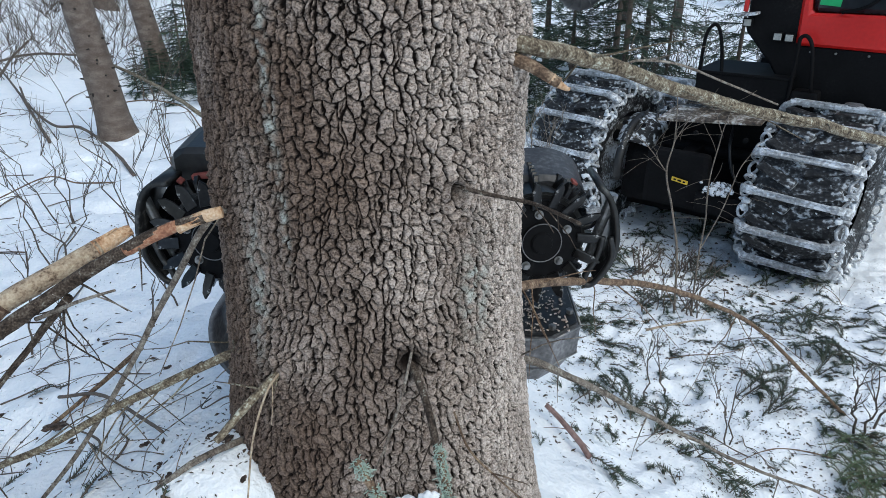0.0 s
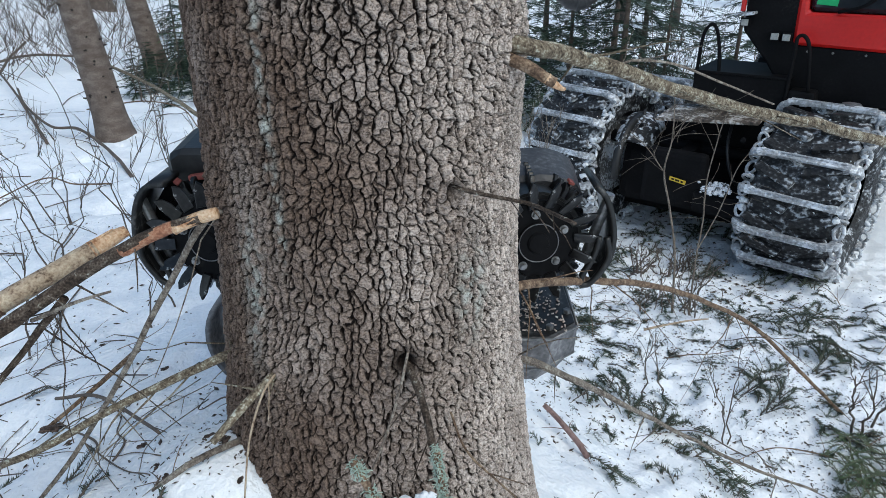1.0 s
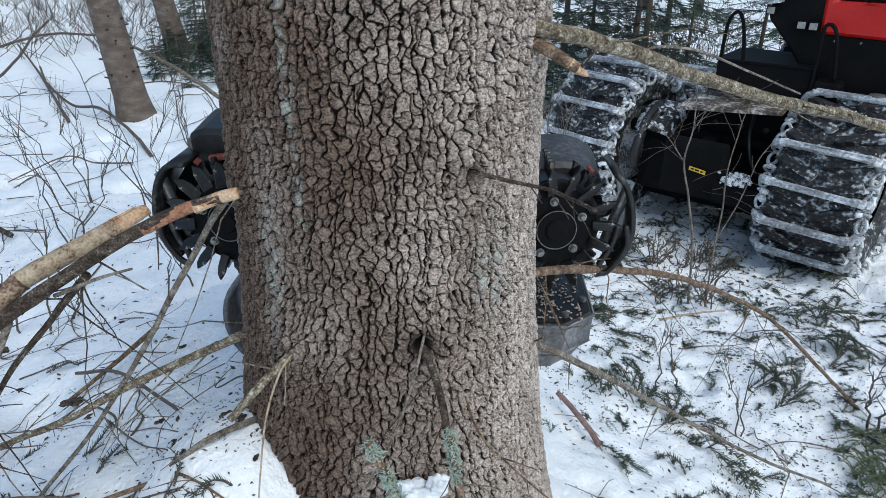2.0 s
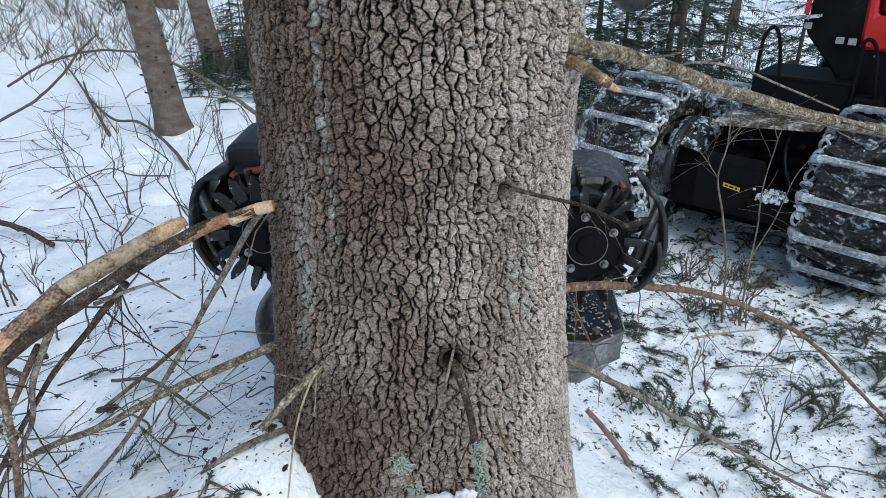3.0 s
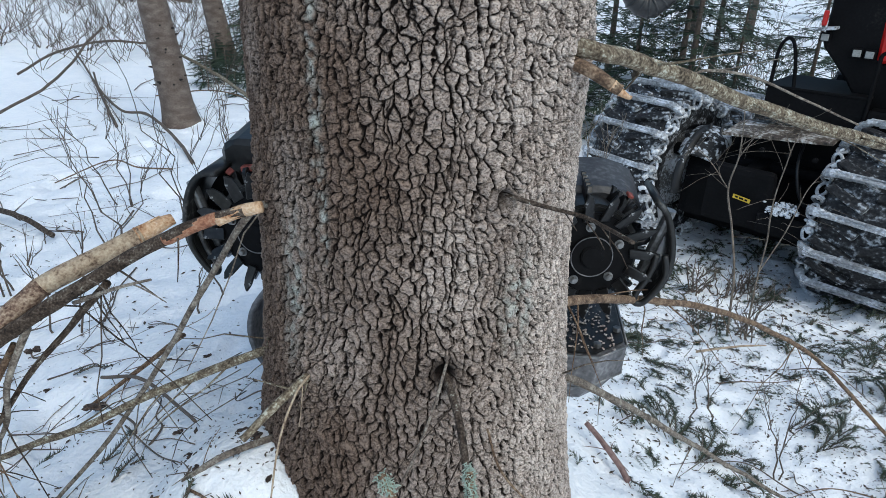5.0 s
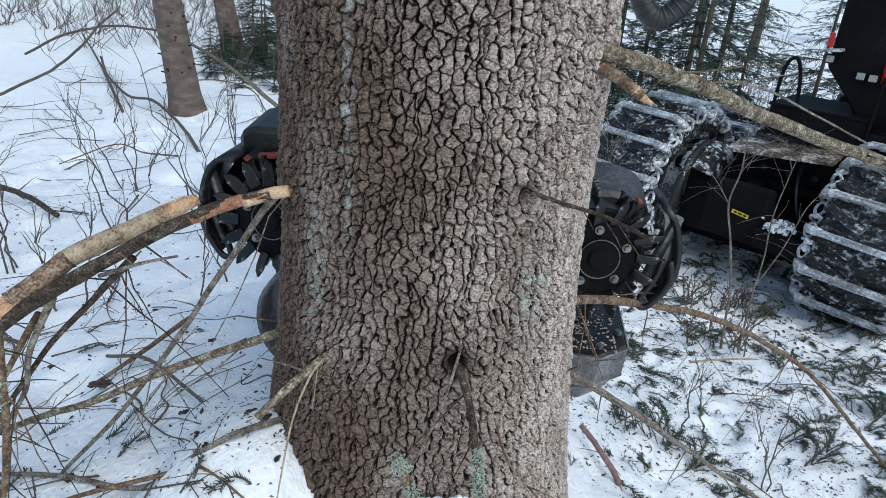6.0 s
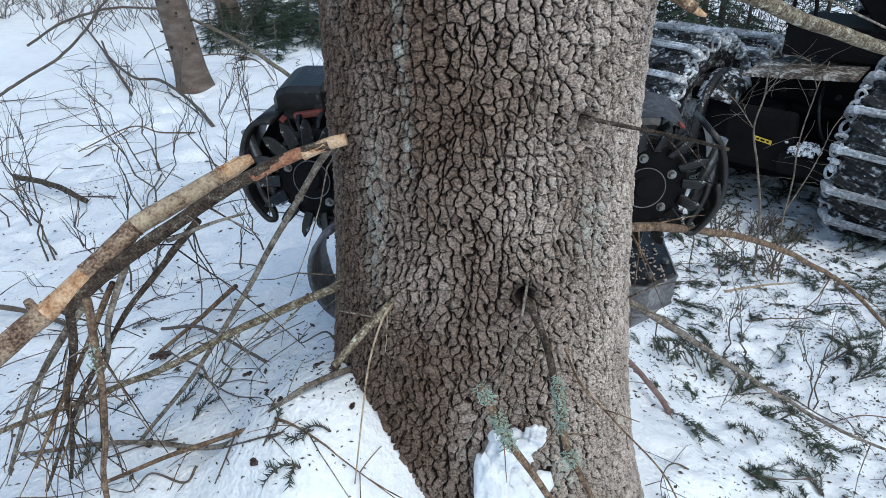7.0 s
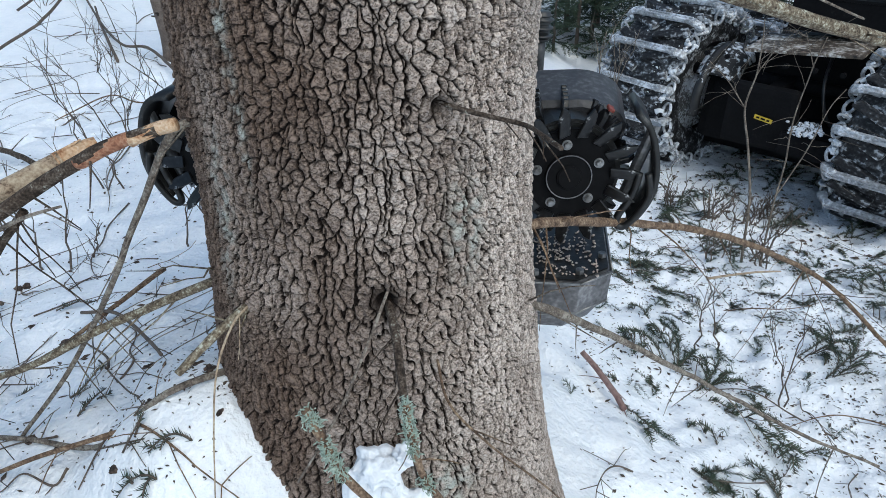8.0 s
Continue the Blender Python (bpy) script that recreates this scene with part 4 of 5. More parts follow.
def guard(head, side):
    """The roller arm: a bent steel band round the outer side of the roller, with a slotted lower end."""
    cx, cz = side * 0.352 - (0.05 if side < 0 else 0), 0.665
    V, F = [], []
    pts = ([] if side > 0 else [(0.085, 0.134)]) + [(0.125, 0.130), (0.150, 0.105), (0.168, 0.06), (0.177, 0.0), (0.171, -0.045), (0.152, -0.085), (0.136, -0.103)]
    path = smooth_path([(cx + side * x, -0.20, cz + z) for x, z in pts], 5)
    bm = bmesh.new()
    rows = []
    for i, p in enumerate(path):
        d = (path[min(i + 1, len(path) - 1)] - path[max(i - 1, 0)]).normalized()
        nrm = Vector((d.z, 0, -d.x)) * side
        row = []
        for (dn, dy) in ((0.006, -0.025), (0.006, 0.12), (-0.006, 0.12), (-0.006, -0.025)):
            row.append(bm.verts.new(p + nrm * dn + Vector((0, dy, 0))))
        rows.append(row)
    for a, b in zip(rows, rows[1:]):
        for k in range(4):
            bm.faces.new((a[k], a[(k + 1) % 4], b[(k + 1) % 4], b[k]))
    bm.faces.new(rows[0])
    bm.faces.new(list(reversed(rows[-1])))
    bmesh.ops.recalc_face_normals(bm, faces=bm.faces[:])
    g = part("roller_guard", bm, STEEL, head, "bent black roller guard", True)
    V, F = [], []
    loop = [(0.160, 0.01), (0.168, -0.036), (0.152, -0.078), (0.128, -0.110), (0.110, -0.108), (0.112, -0.084), (0.127, -0.055), (0.138, -0.02), (0.142, 0.01)]
    tube(V, F, smooth_path([(cx + side * x, -0.225, cz + z) for x, z in loop], 5), 0.0078, 0.0078, 8)
    mesh_ob("guard_loop", V, F, STEEL, g, "rounded steel loop at the guard's end")
    rod = cyl(0.012, 0.17, (cx + side * 0.145, -0.18, cz + 0.02), (6, side * 14, 0), 12)
    part("guard_rod", rod, BRIGHT, g, "bright worn rod")


def head():
    hd = thing("tree_feller", pose(-0.137, 1.60, 0.30), "black steel felling head gripping the spruce with toothed rollers", "felling head")
    bm = box(0.42, 0.22, 0.95, (0, 0.16, 0.62), 0.03)
    box(0.26, 0.26, 0.5, (0, 0.18, 1.2), 0.03, (0, 0, 0), 0.8, bm)
    cyl(0.09, 0.30, (0, 0.18, 1.58), (0, 0, 0), 20, None, 0.02, bm)
    box(0.10, 0.12, 0.55, (0, 0.17, 1.95), 0.02, (0, 0, 0), 1, bm)
    part("main_frame", bm, BLACK, hd, "black main frame")
    for s in (-1, 1):
        feed_roller(hd, s)
        guard(hd, s)
        if s < 0:
            disc = [(s * 0.352 - 0.05 + 0.17 * math.cos(t), 0.665 + 0.15 * math.sin(t)) for t in [2 * math.pi * k / 18 for k in range(18)]]
            part("backing_plate", prism([(x * 1.0 + 0.012 * (x + 0.4), z * 1.0) for x, z in disc], 0.05, pose(0, -0.10, 0), 0.004), BLACK, hd)
        bm = box(0.22, 0.14, 0.07, (s * 0.27, 0.06, 0.60), 0.015, (0, 0, s * -12))
        part("roller_arm", bm, BLACK, hd)
        # motor cover above the roller
        bm = prism([(-0.11, -0.05), (0.07, -0.058), (0.105, -0.045), (0.118, -0.022), (0.108, 0.008), (0.085, 0.030), (0.055, 0.043), (0.02, 0.050), (-0.11, 0.042)] if s > 0 else [(-0.08, -0.05), (0.06, -0.05), (0.06, 0.03), (0.03, 0.05), (-0.07, 0.05)], 0.17, pose(0.36 if s > 0 else -0.45, -0.03 if s > 0 else -0.06, 0.752 if s > 0 else 0.818, 10 if s > 0 else -6, 0, 0 if s > 0 else 180), 0.012)
        part("motor_cover", bm, COVER if s > 0 else STEEL, hd, "sloped steel motor cover")
        if s < 0:
            part("red_mark", box(0.07, 0.02, 0.014, (s * 0.42, -0.16, 0.80), 0.004, (0, s * 8, 0)), REDDISH, hd, "strip of worn red paint")
    # swivel post with a ribbed boot behind the trunk
    a, b, c = Vector((0.274, 0.200, 0.763)), Vector((0.276, 0.200, 0.840)), Vector((0.280, 0.200, 0.907))
    V, F = [], []
    tube(V, F, [a, a.lerp(b, 0.5), b], 0.020, 0.019, 14)
    post = mesh_ob("swivel_post", V, F, COVER, hd, "dull grey-green steel post")
    V, F = [], []
    for k in range(7):
        q = b.lerp(c, k / 7)
        tube(V, F, [q, q + (c - b) * 0.05], 0.034 if k % 2 else 0.026, 0.034 if k % 2 else 0.026, 14)
    tube(V, F, [b, c], 0.024, 0.024, 12)
    mesh_ob("boot", V, F, HOSE, post, "ribbed black rubber boot")
    # saw box on one side, with crumbs of snow on its lid
    outline = [(0.02, -0.24), (0.40, -0.235), (0.475, -0.17), (0.475, 0.12), (0.02, 0.12)]
    hexa = [(0.06, -0.10), (0.42, -0.12), (0.47, -0.07), (0.47, 0.16), (0.06, 0.16)]
    bm = bmesh.new()
    for z0, z1, k0, k1 in ((0.325, 0.405, 0.985, 1.0), (0.305, 0.325, 0.91, 0.955), (0.255, 0.305, 0.80, 0.91)):
        lo = [bm.verts.new((0.27 + (x - 0.27) * k0, y * k0, z0)) for x, y in outline]
        hi = [bm.verts.new((0.27 + (x - 0.27) * k1, y * k1, z1)) for x, y in outline]
        for i in range(5):
            bm.faces.new((lo[i], lo[(i + 1) % 5], hi[(i + 1) % 5], hi[i]))
        bm.faces.new(list(reversed(lo)))
        bm.faces.new(hi)
    bmesh.ops.recalc_face_normals(bm, faces=bm.faces[:])
    saw = part("saw_box", bm, GREYSTEEL, hd, "grey faceted saw box")
    bm = bmesh.new()
    f = [bm.verts.new((0.27 + (x - 0.27) * 0.96, y * 0.96, 0.410)) for x, y in outline]
    g = [bm.verts.new((0.27 + (x - 0.27) * 0.96, y * 0.96, 0.414)) for x, y in outline]
    for i in range(5):
        bm.faces.new((f[i], f[(i + 1) % 5], g[(i + 1) % 5], g[i]))
    bm.faces.new(g)
    part("saw_lid", bm, STEEL, saw, "dark lid strewn with sawdust and ice crumbs")
    V, F = [], []
    for z, k, rr in ((0.406, 1.003, 0.0035), (0.326, 0.985, 0.003), (0.305, 0.912, 0.0025)):
        rim = [(0.27 + (x - 0.27) * k, y * k, z) for x, y in outline]
        for a, b in zip(rim, rim[1:] + rim[:1]):
            tube(V, F, [a, b], rr, rr, 6)
    mesh_ob("worn_edge", V, F, BRIGHT, saw, "edges worn to bare steel")
    rnd = random.Random(4)
    V, F = [], []
    for _ in range(420):
        x, y = min(0.44, max(0.10, rnd.gauss(0.30, 0.08))), min(0.10, max(-0.21, rnd.gauss(-0.10, 0.07)))
        r = rnd.uniform(0.0018, 0.0045)
        d = Vector((rnd.uniform(-1, 1), rnd.uniform(-1, 1), 0)) * r
        tube(V, F, [Vector((x, y, 0.416)) - d, Vector((x, y, 0.416 + r * 0.4)) + d], r * 0.6, r * 0.5, 5)
    cr = mesh_ob("crumbs", V, F, mat("sawdust_and_ice", [(0.3, (0.30, 0.20, 0.15)), (0.6, (0.62, 0.55, 0.5))], 50, 90, 0.8), saw)
    tagged(cr, "", "", "", "stuff")
    for x, y in ((0.40, -0.20), (0.455, -0.12), (0.30, -0.215), (0.455, 0.04)):
        part("bolt", cyl(0.010, 0.012, (x, y, 0.420), (0, 0, 0), 6, None, 0.001), BRIGHT, saw, "hexagon bolt")
    # curved delimbing knife on the other side
    bm = bmesh.new()
    rows = []
    for k in range(15):
        t = radians(115 + 150 * k / 14)
        p = Vector((-0.30 + 0.115 * math.cos(t), -0.30, 0.44 + 0.135 * math.sin(t)))
        nrm = Vector((math.cos(t), 0, math.sin(t)))
        wd = 0.13 - 0.05 * abs(k - 7) / 7
        rows.append([bm.verts.new(p + nrm * dn + Vector((0, dy, 0))) for dn, dy in ((0.008, 0), (0.008, wd), (-0.008, wd), (-0.004, 0))])
    for a, b in zip(rows, rows[1:]):
        for k in range(4):
            bm.faces.new((a[k], a[(k + 1) % 4], b[(k + 1) % 4], b[k]))
    bm.faces.new(rows[0])
    bm.faces.new(list(reversed(rows[-1])))
    bmesh.ops.recalc_face_normals(bm, faces=bm.faces[:])
    part("delimbing_knife", bm, GREYSTEEL, hd, "curved worn steel knife", True)
    part("knife_arm", box(0.16, 0.14, 0.06, (-0.22, -0.06, 0.36), 0.012, (0, 0, 30)), BLACK, hd)
    part("lower_frame", box(0.40, 0.2, 0.16, (-0.06, 0.06, 0.30), 0.02), BLACK, hd)


head()


# ---- broken branch leaning beside the trunk ----
def broken_branch():
    b = thing("broken_branch", pose(0, 0, 0), "forked broken branch with stripped wood leaning in the snow", "branch")
    branch("bare_wood", [(-0.545, 0.930, 1.147), (-0.60, 0.875, 1.122), (-0.662, 0.828, 1.091)], 0.0148, 0.0156, WOOD_STRIPPED, b, "length of pale stripped wood", 0, 14, 9, 32)
    branch("limb", [(-0.655, 0.833, 1.095), (-0.685, 0.803, 1.071), (-0.715, 0.771, 1.045)], 0.0160, 0.0165, WOOD_PEELING, b, "thick limb with peeling bark", 0, 14, 9, 31)
    branch("bare_wood", [(-0.710, 0.777, 1.049), (-0.738, 0.746, 1.024), (-0.768, 0.713, 0.997)], 0.0160, 0.0166, WOOD_FRESH, b, "strip of bare orange wood", 0, 14, 9, 33)
    branch("limb", [(-0.761, 0.72, 1.003), (-0.80, 0.68, 0.970), (-0.95, 0.56, 0.842), (-1.25, 0.40, 0.44), (-1.40, 0.30, 0.12)], 0.0168, 0.0205, WOOD_PEELING, b, "thick limb with peeling bark", 0, 14, 9, 31)
    branch("knot_stub", [(-0.765, 0.715, 1.000), (-0.770, 0.712, 1.020), (-0.772, 0.710, 1.032)], 0.009, 0.006, WOOD_PEELING, b, "short snapped side knot", 0, 8, 4, 43)
    for k, (dx, dz, ln) in enumerate(((0.0, 0.012, 0.05), (0.006, 0.004, 0.035), (-0.004, -0.010, 0.03))):
        branch("splinter", [(-0.552 + dx, 0.924, 1.143 + dz), (-0.552 + dx + ln * 0.6, 0.924 + ln * 0.55, 1.145 + dz + ln * 0.3)], 0.005, 0.0012, WOOD_FRESH, b, "", 0, 6, 3, 44 + k)
    branch("torn_end", [(-0.550, 0.926, 1.145), (-0.524, 0.951, 1.156), (-0.508, 0.966, 1.163)], 0.0152, 0.009, WOOD_FRESH, b, "pale splintered break", 0, 9, 3, 34)
    branch("limb", [(-0.345, 0.873, 1.222), (-0.40, 0.867, 1.206), (-0.451, 0.86, 1.185), (-0.527, 0.85, 1.142), (-0.60, 0.818, 1.098), (-0.68, 0.775, 1.048), (-0.743, 0.735, 1.000)], 0.0085, 0.0118, WOOD_DARK, b, "dark lichened limb", 6, 12, 9, 35, 0.08)
    branch("bare_wood", [(-0.385, 0.868, 1.211), (-0.42, 0.864, 1.198), (-0.465, 0.858, 1.176)], 0.0092, 0.0094, mat("red_brown_bare_wood", [(0.36, (0.10, 0.035, 0.02)), (0.5, (0.28, 0.12, 0.065)), (0.66, (0.46, 0.30, 0.19))], 40, 200, 0.8, 0, 0.6, 0.004), b, "red-brown bare wood", 0, 12, 8, 42)
    branch("torn_end", [(-0.385, 0.868, 1.207), (-0.35, 0.873, 1.221), (-0.32, 0.876, 1.230)], 0.0094, 0.0090, WOOD_FRESH, b, "orange splintered break", 0, 9, 4, 36)
    branch("side_branch", [(-0.555, 0.84, 1.107), (-0.60, 0.835, 1.06), (-0.635, 0.83, 1.019), (-0.694, 0.8, 0.949), (-0.756, 0.76, 0.85), (-0.812, 0.74, 0.753), (-0.88, 0.72, 0.62)], 0.0065, 0.003, WOOD_DARK, b, "lichened side branch", 14, 8, 8, 37, 0.2)
    branch("side_branch", [(-0.689, 0.79, 1.019), (-0.749, 0.76, 0.908), (-0.802, 0.72, 0.809), (-0.86, 0.70, 0.70)], 0.0055, 0.003, WOOD_BROWN, b, "", 12, 8, 8, 38, 0.2)
    branch("side_branch", [(-0.72, 0.75, 1.0), (-0.80, 0.74, 0.90), (-0.88, 0.74, 0.78), (-0.98, 0.76, 0.62)], 0.007, 0.003, WOOD_GREY, b, "", 12, 7, 8, 39, 0.2)
    branch("side_branch", [(-0.735, 0.742, 1.005), (-0.745, 0.735, 0.93), (-0.790, 0.74, 0.83), (-0.815, 0.75, 0.74), (-0.87, 0.77, 0.60)], 0.0075, 0.0030, WOOD_DARK, b, "lichened side branch", 10, 8, 8, 47, 0.18)
    branch("side_branch", [(-0.66, 0.79, 1.050), (-0.70, 0.77, 0.96), (-0.735, 0.78, 0.87), (-0.83, 0.80, 0.74), (-0.93, 0.82, 0.58)], 0.0058, 0.0024, WOOD_GREY, b, "", 9, 7, 8, 48, 0.16)
    branch("side_branch", [(-0.60, 0.82, 1.08), (-0.52, 0.80, 1.12), (-0.46, 0.80, 1.14)], 0.004, 0.002, WOOD_GREY, b, "", 2, 6, 6, 40, 0.05)
    up = branch("side_branch", [(-0.604, 0.62, 1.10), (-0.612, 0.62, 1.04), (-0.622, 0.62, 0.962), (-0.645, 0.62, 0.86), (-0.672, 0.62, 0.764), (-0.70, 0.63, 0.55)], 0.0055, 0.004, WOOD_BROWN, b, "broken upright side stick with an orange tip", 5, 8, 8, 41, 0.12)
    V, F = [], []
    rnd = random.Random(8)
    for k in range(6):
        tuft(V, F, (-0.615 - 0.0012 * k, 0.62, 1.03 - 0.008 * k), 0.010, 8, rnd)
    mesh_ob("lichen", V, F, LICHEN, up, "grey-green lichen")


broken_branch()


# ---- twigs lying and sticking about ----
def fallen_twigs():
    rnd = random.Random(77)
    for k in range(38):
        x, y = rnd.uniform(-1.9, -0.45), rnd.uniform(0.72, 1.9)
        a, ln = rnd.uniform(0, 2 * math.pi), rnd.uniform(0.15, 0.55)
        lift = rnd.choice((0.004, 0.01, 0.05, 0.09))
        pts = []
        for i in range(5):
            q = i / 4
            px, py = x + math.cos(a + 0.4 * q) * ln * q + rnd.gauss(0, 0.012), y + math.sin(a + 0.4 * q) * ln * q * 0.6 + rnd.gauss(0, 0.012)
            pts.append((px, py, ground_z(px, py) + 0.003 + lift * q))
        ob = branch("fallen_twig", pts, rnd.uniform(0.0014, 0.0036), 0.0008, rnd.choice((TWIG, TWIG, WOOD_GREY, WOOD_BROWN)), None, "", rnd.randrange(1, 6), 6, 6, 100 + k, 0.12)
        tagged(ob, "thin dead twig lying on the snow", "twig", "fallen twigs")
    for k in range(46):
        x, y = rnd.uniform(0.35, 2.6), rnd.uniform(1.35, 3.9)
        a, ln = rnd.uniform(0, 2 * math.pi), rnd.uniform(0.15, 0.6)
        pts = []
        for i in range(5):
            q = i / 4
            px, py = x + math.cos(a + 0.6 * q) * ln * q, y + math.sin(a + 0.6 * q) * ln * q
            pts.append((px, py, ground_z(px, py) + 0.004 + 0.03 * math.sin(q * 3)))
        ob = branch("fallen_twig", pts, rnd.uniform(0.0015, 0.0035), 0.001, rnd.choice((TWIG, TWIG, WOOD_BROWN)), None, "", rnd.randrange(2, 8), 6, 6, 200 + k, 0.16)
        tagged(ob, "dark twig fallen in the trampled snow", "twig", "fallen twigs")


fallen_twigs()


def back_twigs():
    rnd = random.Random(78)
    for k in range(75):
        x, y = rnd.uniform(-4.6, -0.9), rnd.uniform(2.2, 7.5)
        a, ln = rnd.uniform(0, 2 * math.pi), rnd.uniform(0.3, 1.0)
        arch = rnd.choice((0.0, 0.01, 0.02, 0.08))
        pts = []
        for i in range(6):
            q = i / 5
            px, py = x + math.cos(a + 0.3 * q) * ln * q + rnd.gauss(0, 0.02), y + math.sin(a + 0.3 * q) * ln * q + rnd.gauss(0, 0.02)
            pts.append((px, py, ground_z(px, py) + 0.005 + arch * math.sin(q * 3) * ln))
        ob = branch("fallen_twig", pts, rnd.uniform(0.002, 0.0055), 0.0012, rnd.choice((TWIG, TWIG, WOOD_GREY)), None, "", rnd.randrange(2, 7), 6, 5, 900 + k, 0.25)
        tagged(ob, "bent bare twig half buried in the snow", "twig", "fallen twigs")


back_twigs()

log = branch("fallen_stick", [(0.345, 1.885, 0.105), (0.40, 1.85, 0.06), (0.455, 1.80, 0.015), (0.49, 1.77, -0.03)], 0.009, 0.011, mat("reddish_wet_bark", [(0.3, (0.10, 0.05, 0.045)), (0.6, (0.26, 0.17, 0.155))], 14, 90, 0.6), None, "", 5, 9, 7, 51, 0.14)
tagged(log, "short reddish broken stick in the snow", "stick")


def far_stick(pts, r0, r1, seed, label, twigs=4, material=None):
    ob = branch("fallen_branch", pts, r0, r1, material or TWIG, None, "", twigs, 7, 8, seed, 0.3)
    tagged(ob, label, "branch", "fallen branches")


def on_snow(x, y, h=0.02):
    return (x, y, ground_z(x, y) + h)


far_stick([on_snow(-2.95, 3.85, 0.03), on_snow(-2.6, 3.95, 0.09), on_snow(-2.35, 3.86, 0.06), on_snow(-2.14, 3.90, 0.02)], 0.004, 0.0055, 61, "thin bare stick lying across the snow", 4, WOOD_BROWN)
far_stick([on_snow(-5.5, 8.0, 0.10), on_snow(-4.6, 6.9, 0.06), on_snow(-4.24, 6.43, 0.05), on_snow(-3.29, 5.16, 0.02)], 0.010, 0.013, 62, "crooked fallen branch with snow along it", 9)
far_stick([on_snow(-4.5, 6.8, 0.14), on_snow(-4.2, 6.4, 0.05), on_snow(-3.43, 5.5, 0.08), on_snow(-3.14, 5.4, 0.07), on_snow(-2.54, 4.71, 0.06), on_snow(-2.1, 4.1, 0.0)], 0.010, 0.013, 63, "bent bare branch lying in the snow", 10)
far_stick([(-4.1, 4.5, 0.22), (-3.702, 4.5, 0.424), (-3.397, 4.5, 0.569), (-3.134, 4.5, 0.757), (-2.969, 4.5, 0.918), (-2.86, 4.55, 1.02)], 0.012, 0.007, 64, "bare branch leaning up out of the snow", 10)
far_stick([(-4.75, 6.0, 0.38), (-4.40, 6.0, 0.56), (-4.108, 6.0, 0.659), (-3.844, 6.1, 0.709), (-3.548, 6.2, 0.69), (-3.2, 6.3, 0.66)], 0.012, 0.010, 69, "long arching bare branch beside a tree", 8)
far_stick([on_snow(-2.9, 3.2, 0.05), on_snow(-2.5, 2.97, 0.05), on_snow(-2.2, 2.79, 0.03)], 0.016, 0.014, 70, "dark broken branch lying in the snow", 6, WOOD_DARK)
far_stick([(-3.3, 6.0, 0.70), (-2.906, 5.7, 0.668), (-2.384, 5.2, 0.617), (-1.839, 4.6, 0.543), (-1.35, 4.1, 0.40), (-0.95, 3.7, 0.10)], 0.012, 0.017, 65, "grey-green fallen branch leaning behind the tree", 4, WOOD_LICHEN)
far_stick([on_snow(-2.0, 1.75, 0.06), on_snow(-1.75, 1.72, 0.05), on_snow(-1.5, 1.62, 0.02)], 0.011, 0.007, 66, "short dark branch in the snow", 4)
far_stick([on_snow(-3.6, 6.4, 0.02), on_snow(-3.0, 6.3, 0.12), on_snow(-2.5, 6.0, 0.10), on_snow(-2.2, 5.6, 0.02)], 0.007, 0.005, 67, "thin reddish stick bowed over the snow", 6, WOOD_BROWN)
far_stick([on_snow(1.05, 3.05, 0.03), on_snow(1.25, 3.1, 0.08), on_snow(1.45, 3.2, 0.06)], 0.007, 0.004, 68, "pale thin stick near the shrub", 3, WOOD_STRIPPED)


def lying_stick(pts, r0, r1, seed, label, h=0.006, twigs=3, material=None, name="fallen_twig"):
    ob = branch(name, [on_snow(x, y, h + r0) for x, y in pts], r0, r1, material or TWIG, None, "", twigs, 7, 8, seed, 0.07)
    tagged(ob, label, "twig", "fallen twigs")


# sticks on the mound beside the spruce
lying_stick([(-0.34, 0.965), (-0.44, 0.87), (-0.625, 0.89), (-0.80, 0.92), (-0.932, 0.94), (-1.15, 0.95)], 0.0065, 0.0045, 951, "long grey-brown stick lying on the snow mound", 0.004, 8, WOOD_GREY)
for k, pts in enumerate(([(-0.599, 0.9), (-0.59, 0.84), (-0.603, 0.79)], [(-0.62, 0.87), (-0.525, 0.82), (-0.461, 0.81)], [(-0.751, 0.93), (-0.831, 0.92), (-0.898, 0.9)], [(-1.022, 1.06), (-0.901, 0.93), (-0.831, 0.85)], [(-0.508, 0.86), (-0.504, 0.89)], [(-0.847, 1.2), (-0.70, 1.08), (-0.56, 0.95)], [(-1.197, 1.23), (-0.951, 1.19)], [(-1.137, 1.2), (-0.961, 1.12)])):
    lying_stick(pts, 0.0022, 0.0013, 960 + k, "thin dark twig lying on the snow mound", 0.003, 3)
lying_stick([(-0.907, 1.62), (-0.944, 1.43), (-1.027, 1.31)], 0.008, 0.005, 975, "broken brown branch piece lying in the snow", 0.03, 5, WOOD_BROWN)
lying_stick([(-1.065, 1.44), (-0.903, 1.37), (-0.72, 1.22), (-0.62, 1.12)], 0.005, 0.004, 976, "dark broken stick lying in the snow", 0.03, 5)
for k, pts in enumerate(([(-0.70, 1.55), (-0.80, 1.32), (-0.78, 1.09)], [(-0.62, 1.40), (-0.72, 1.25), (-0.75, 1.10)], [(-0.66, 1.45), (-0.74, 1.2), (-0.70, 1.02)], [(-0.58, 1.3), (-0.64, 1.12), (-0.60, 0.98)])):
    lying_stick(pts, 0.0014, 0.0009, 980 + k, "hair-thin dead twig trailing over the snow", 0.02, 2, WOOD_GREY)


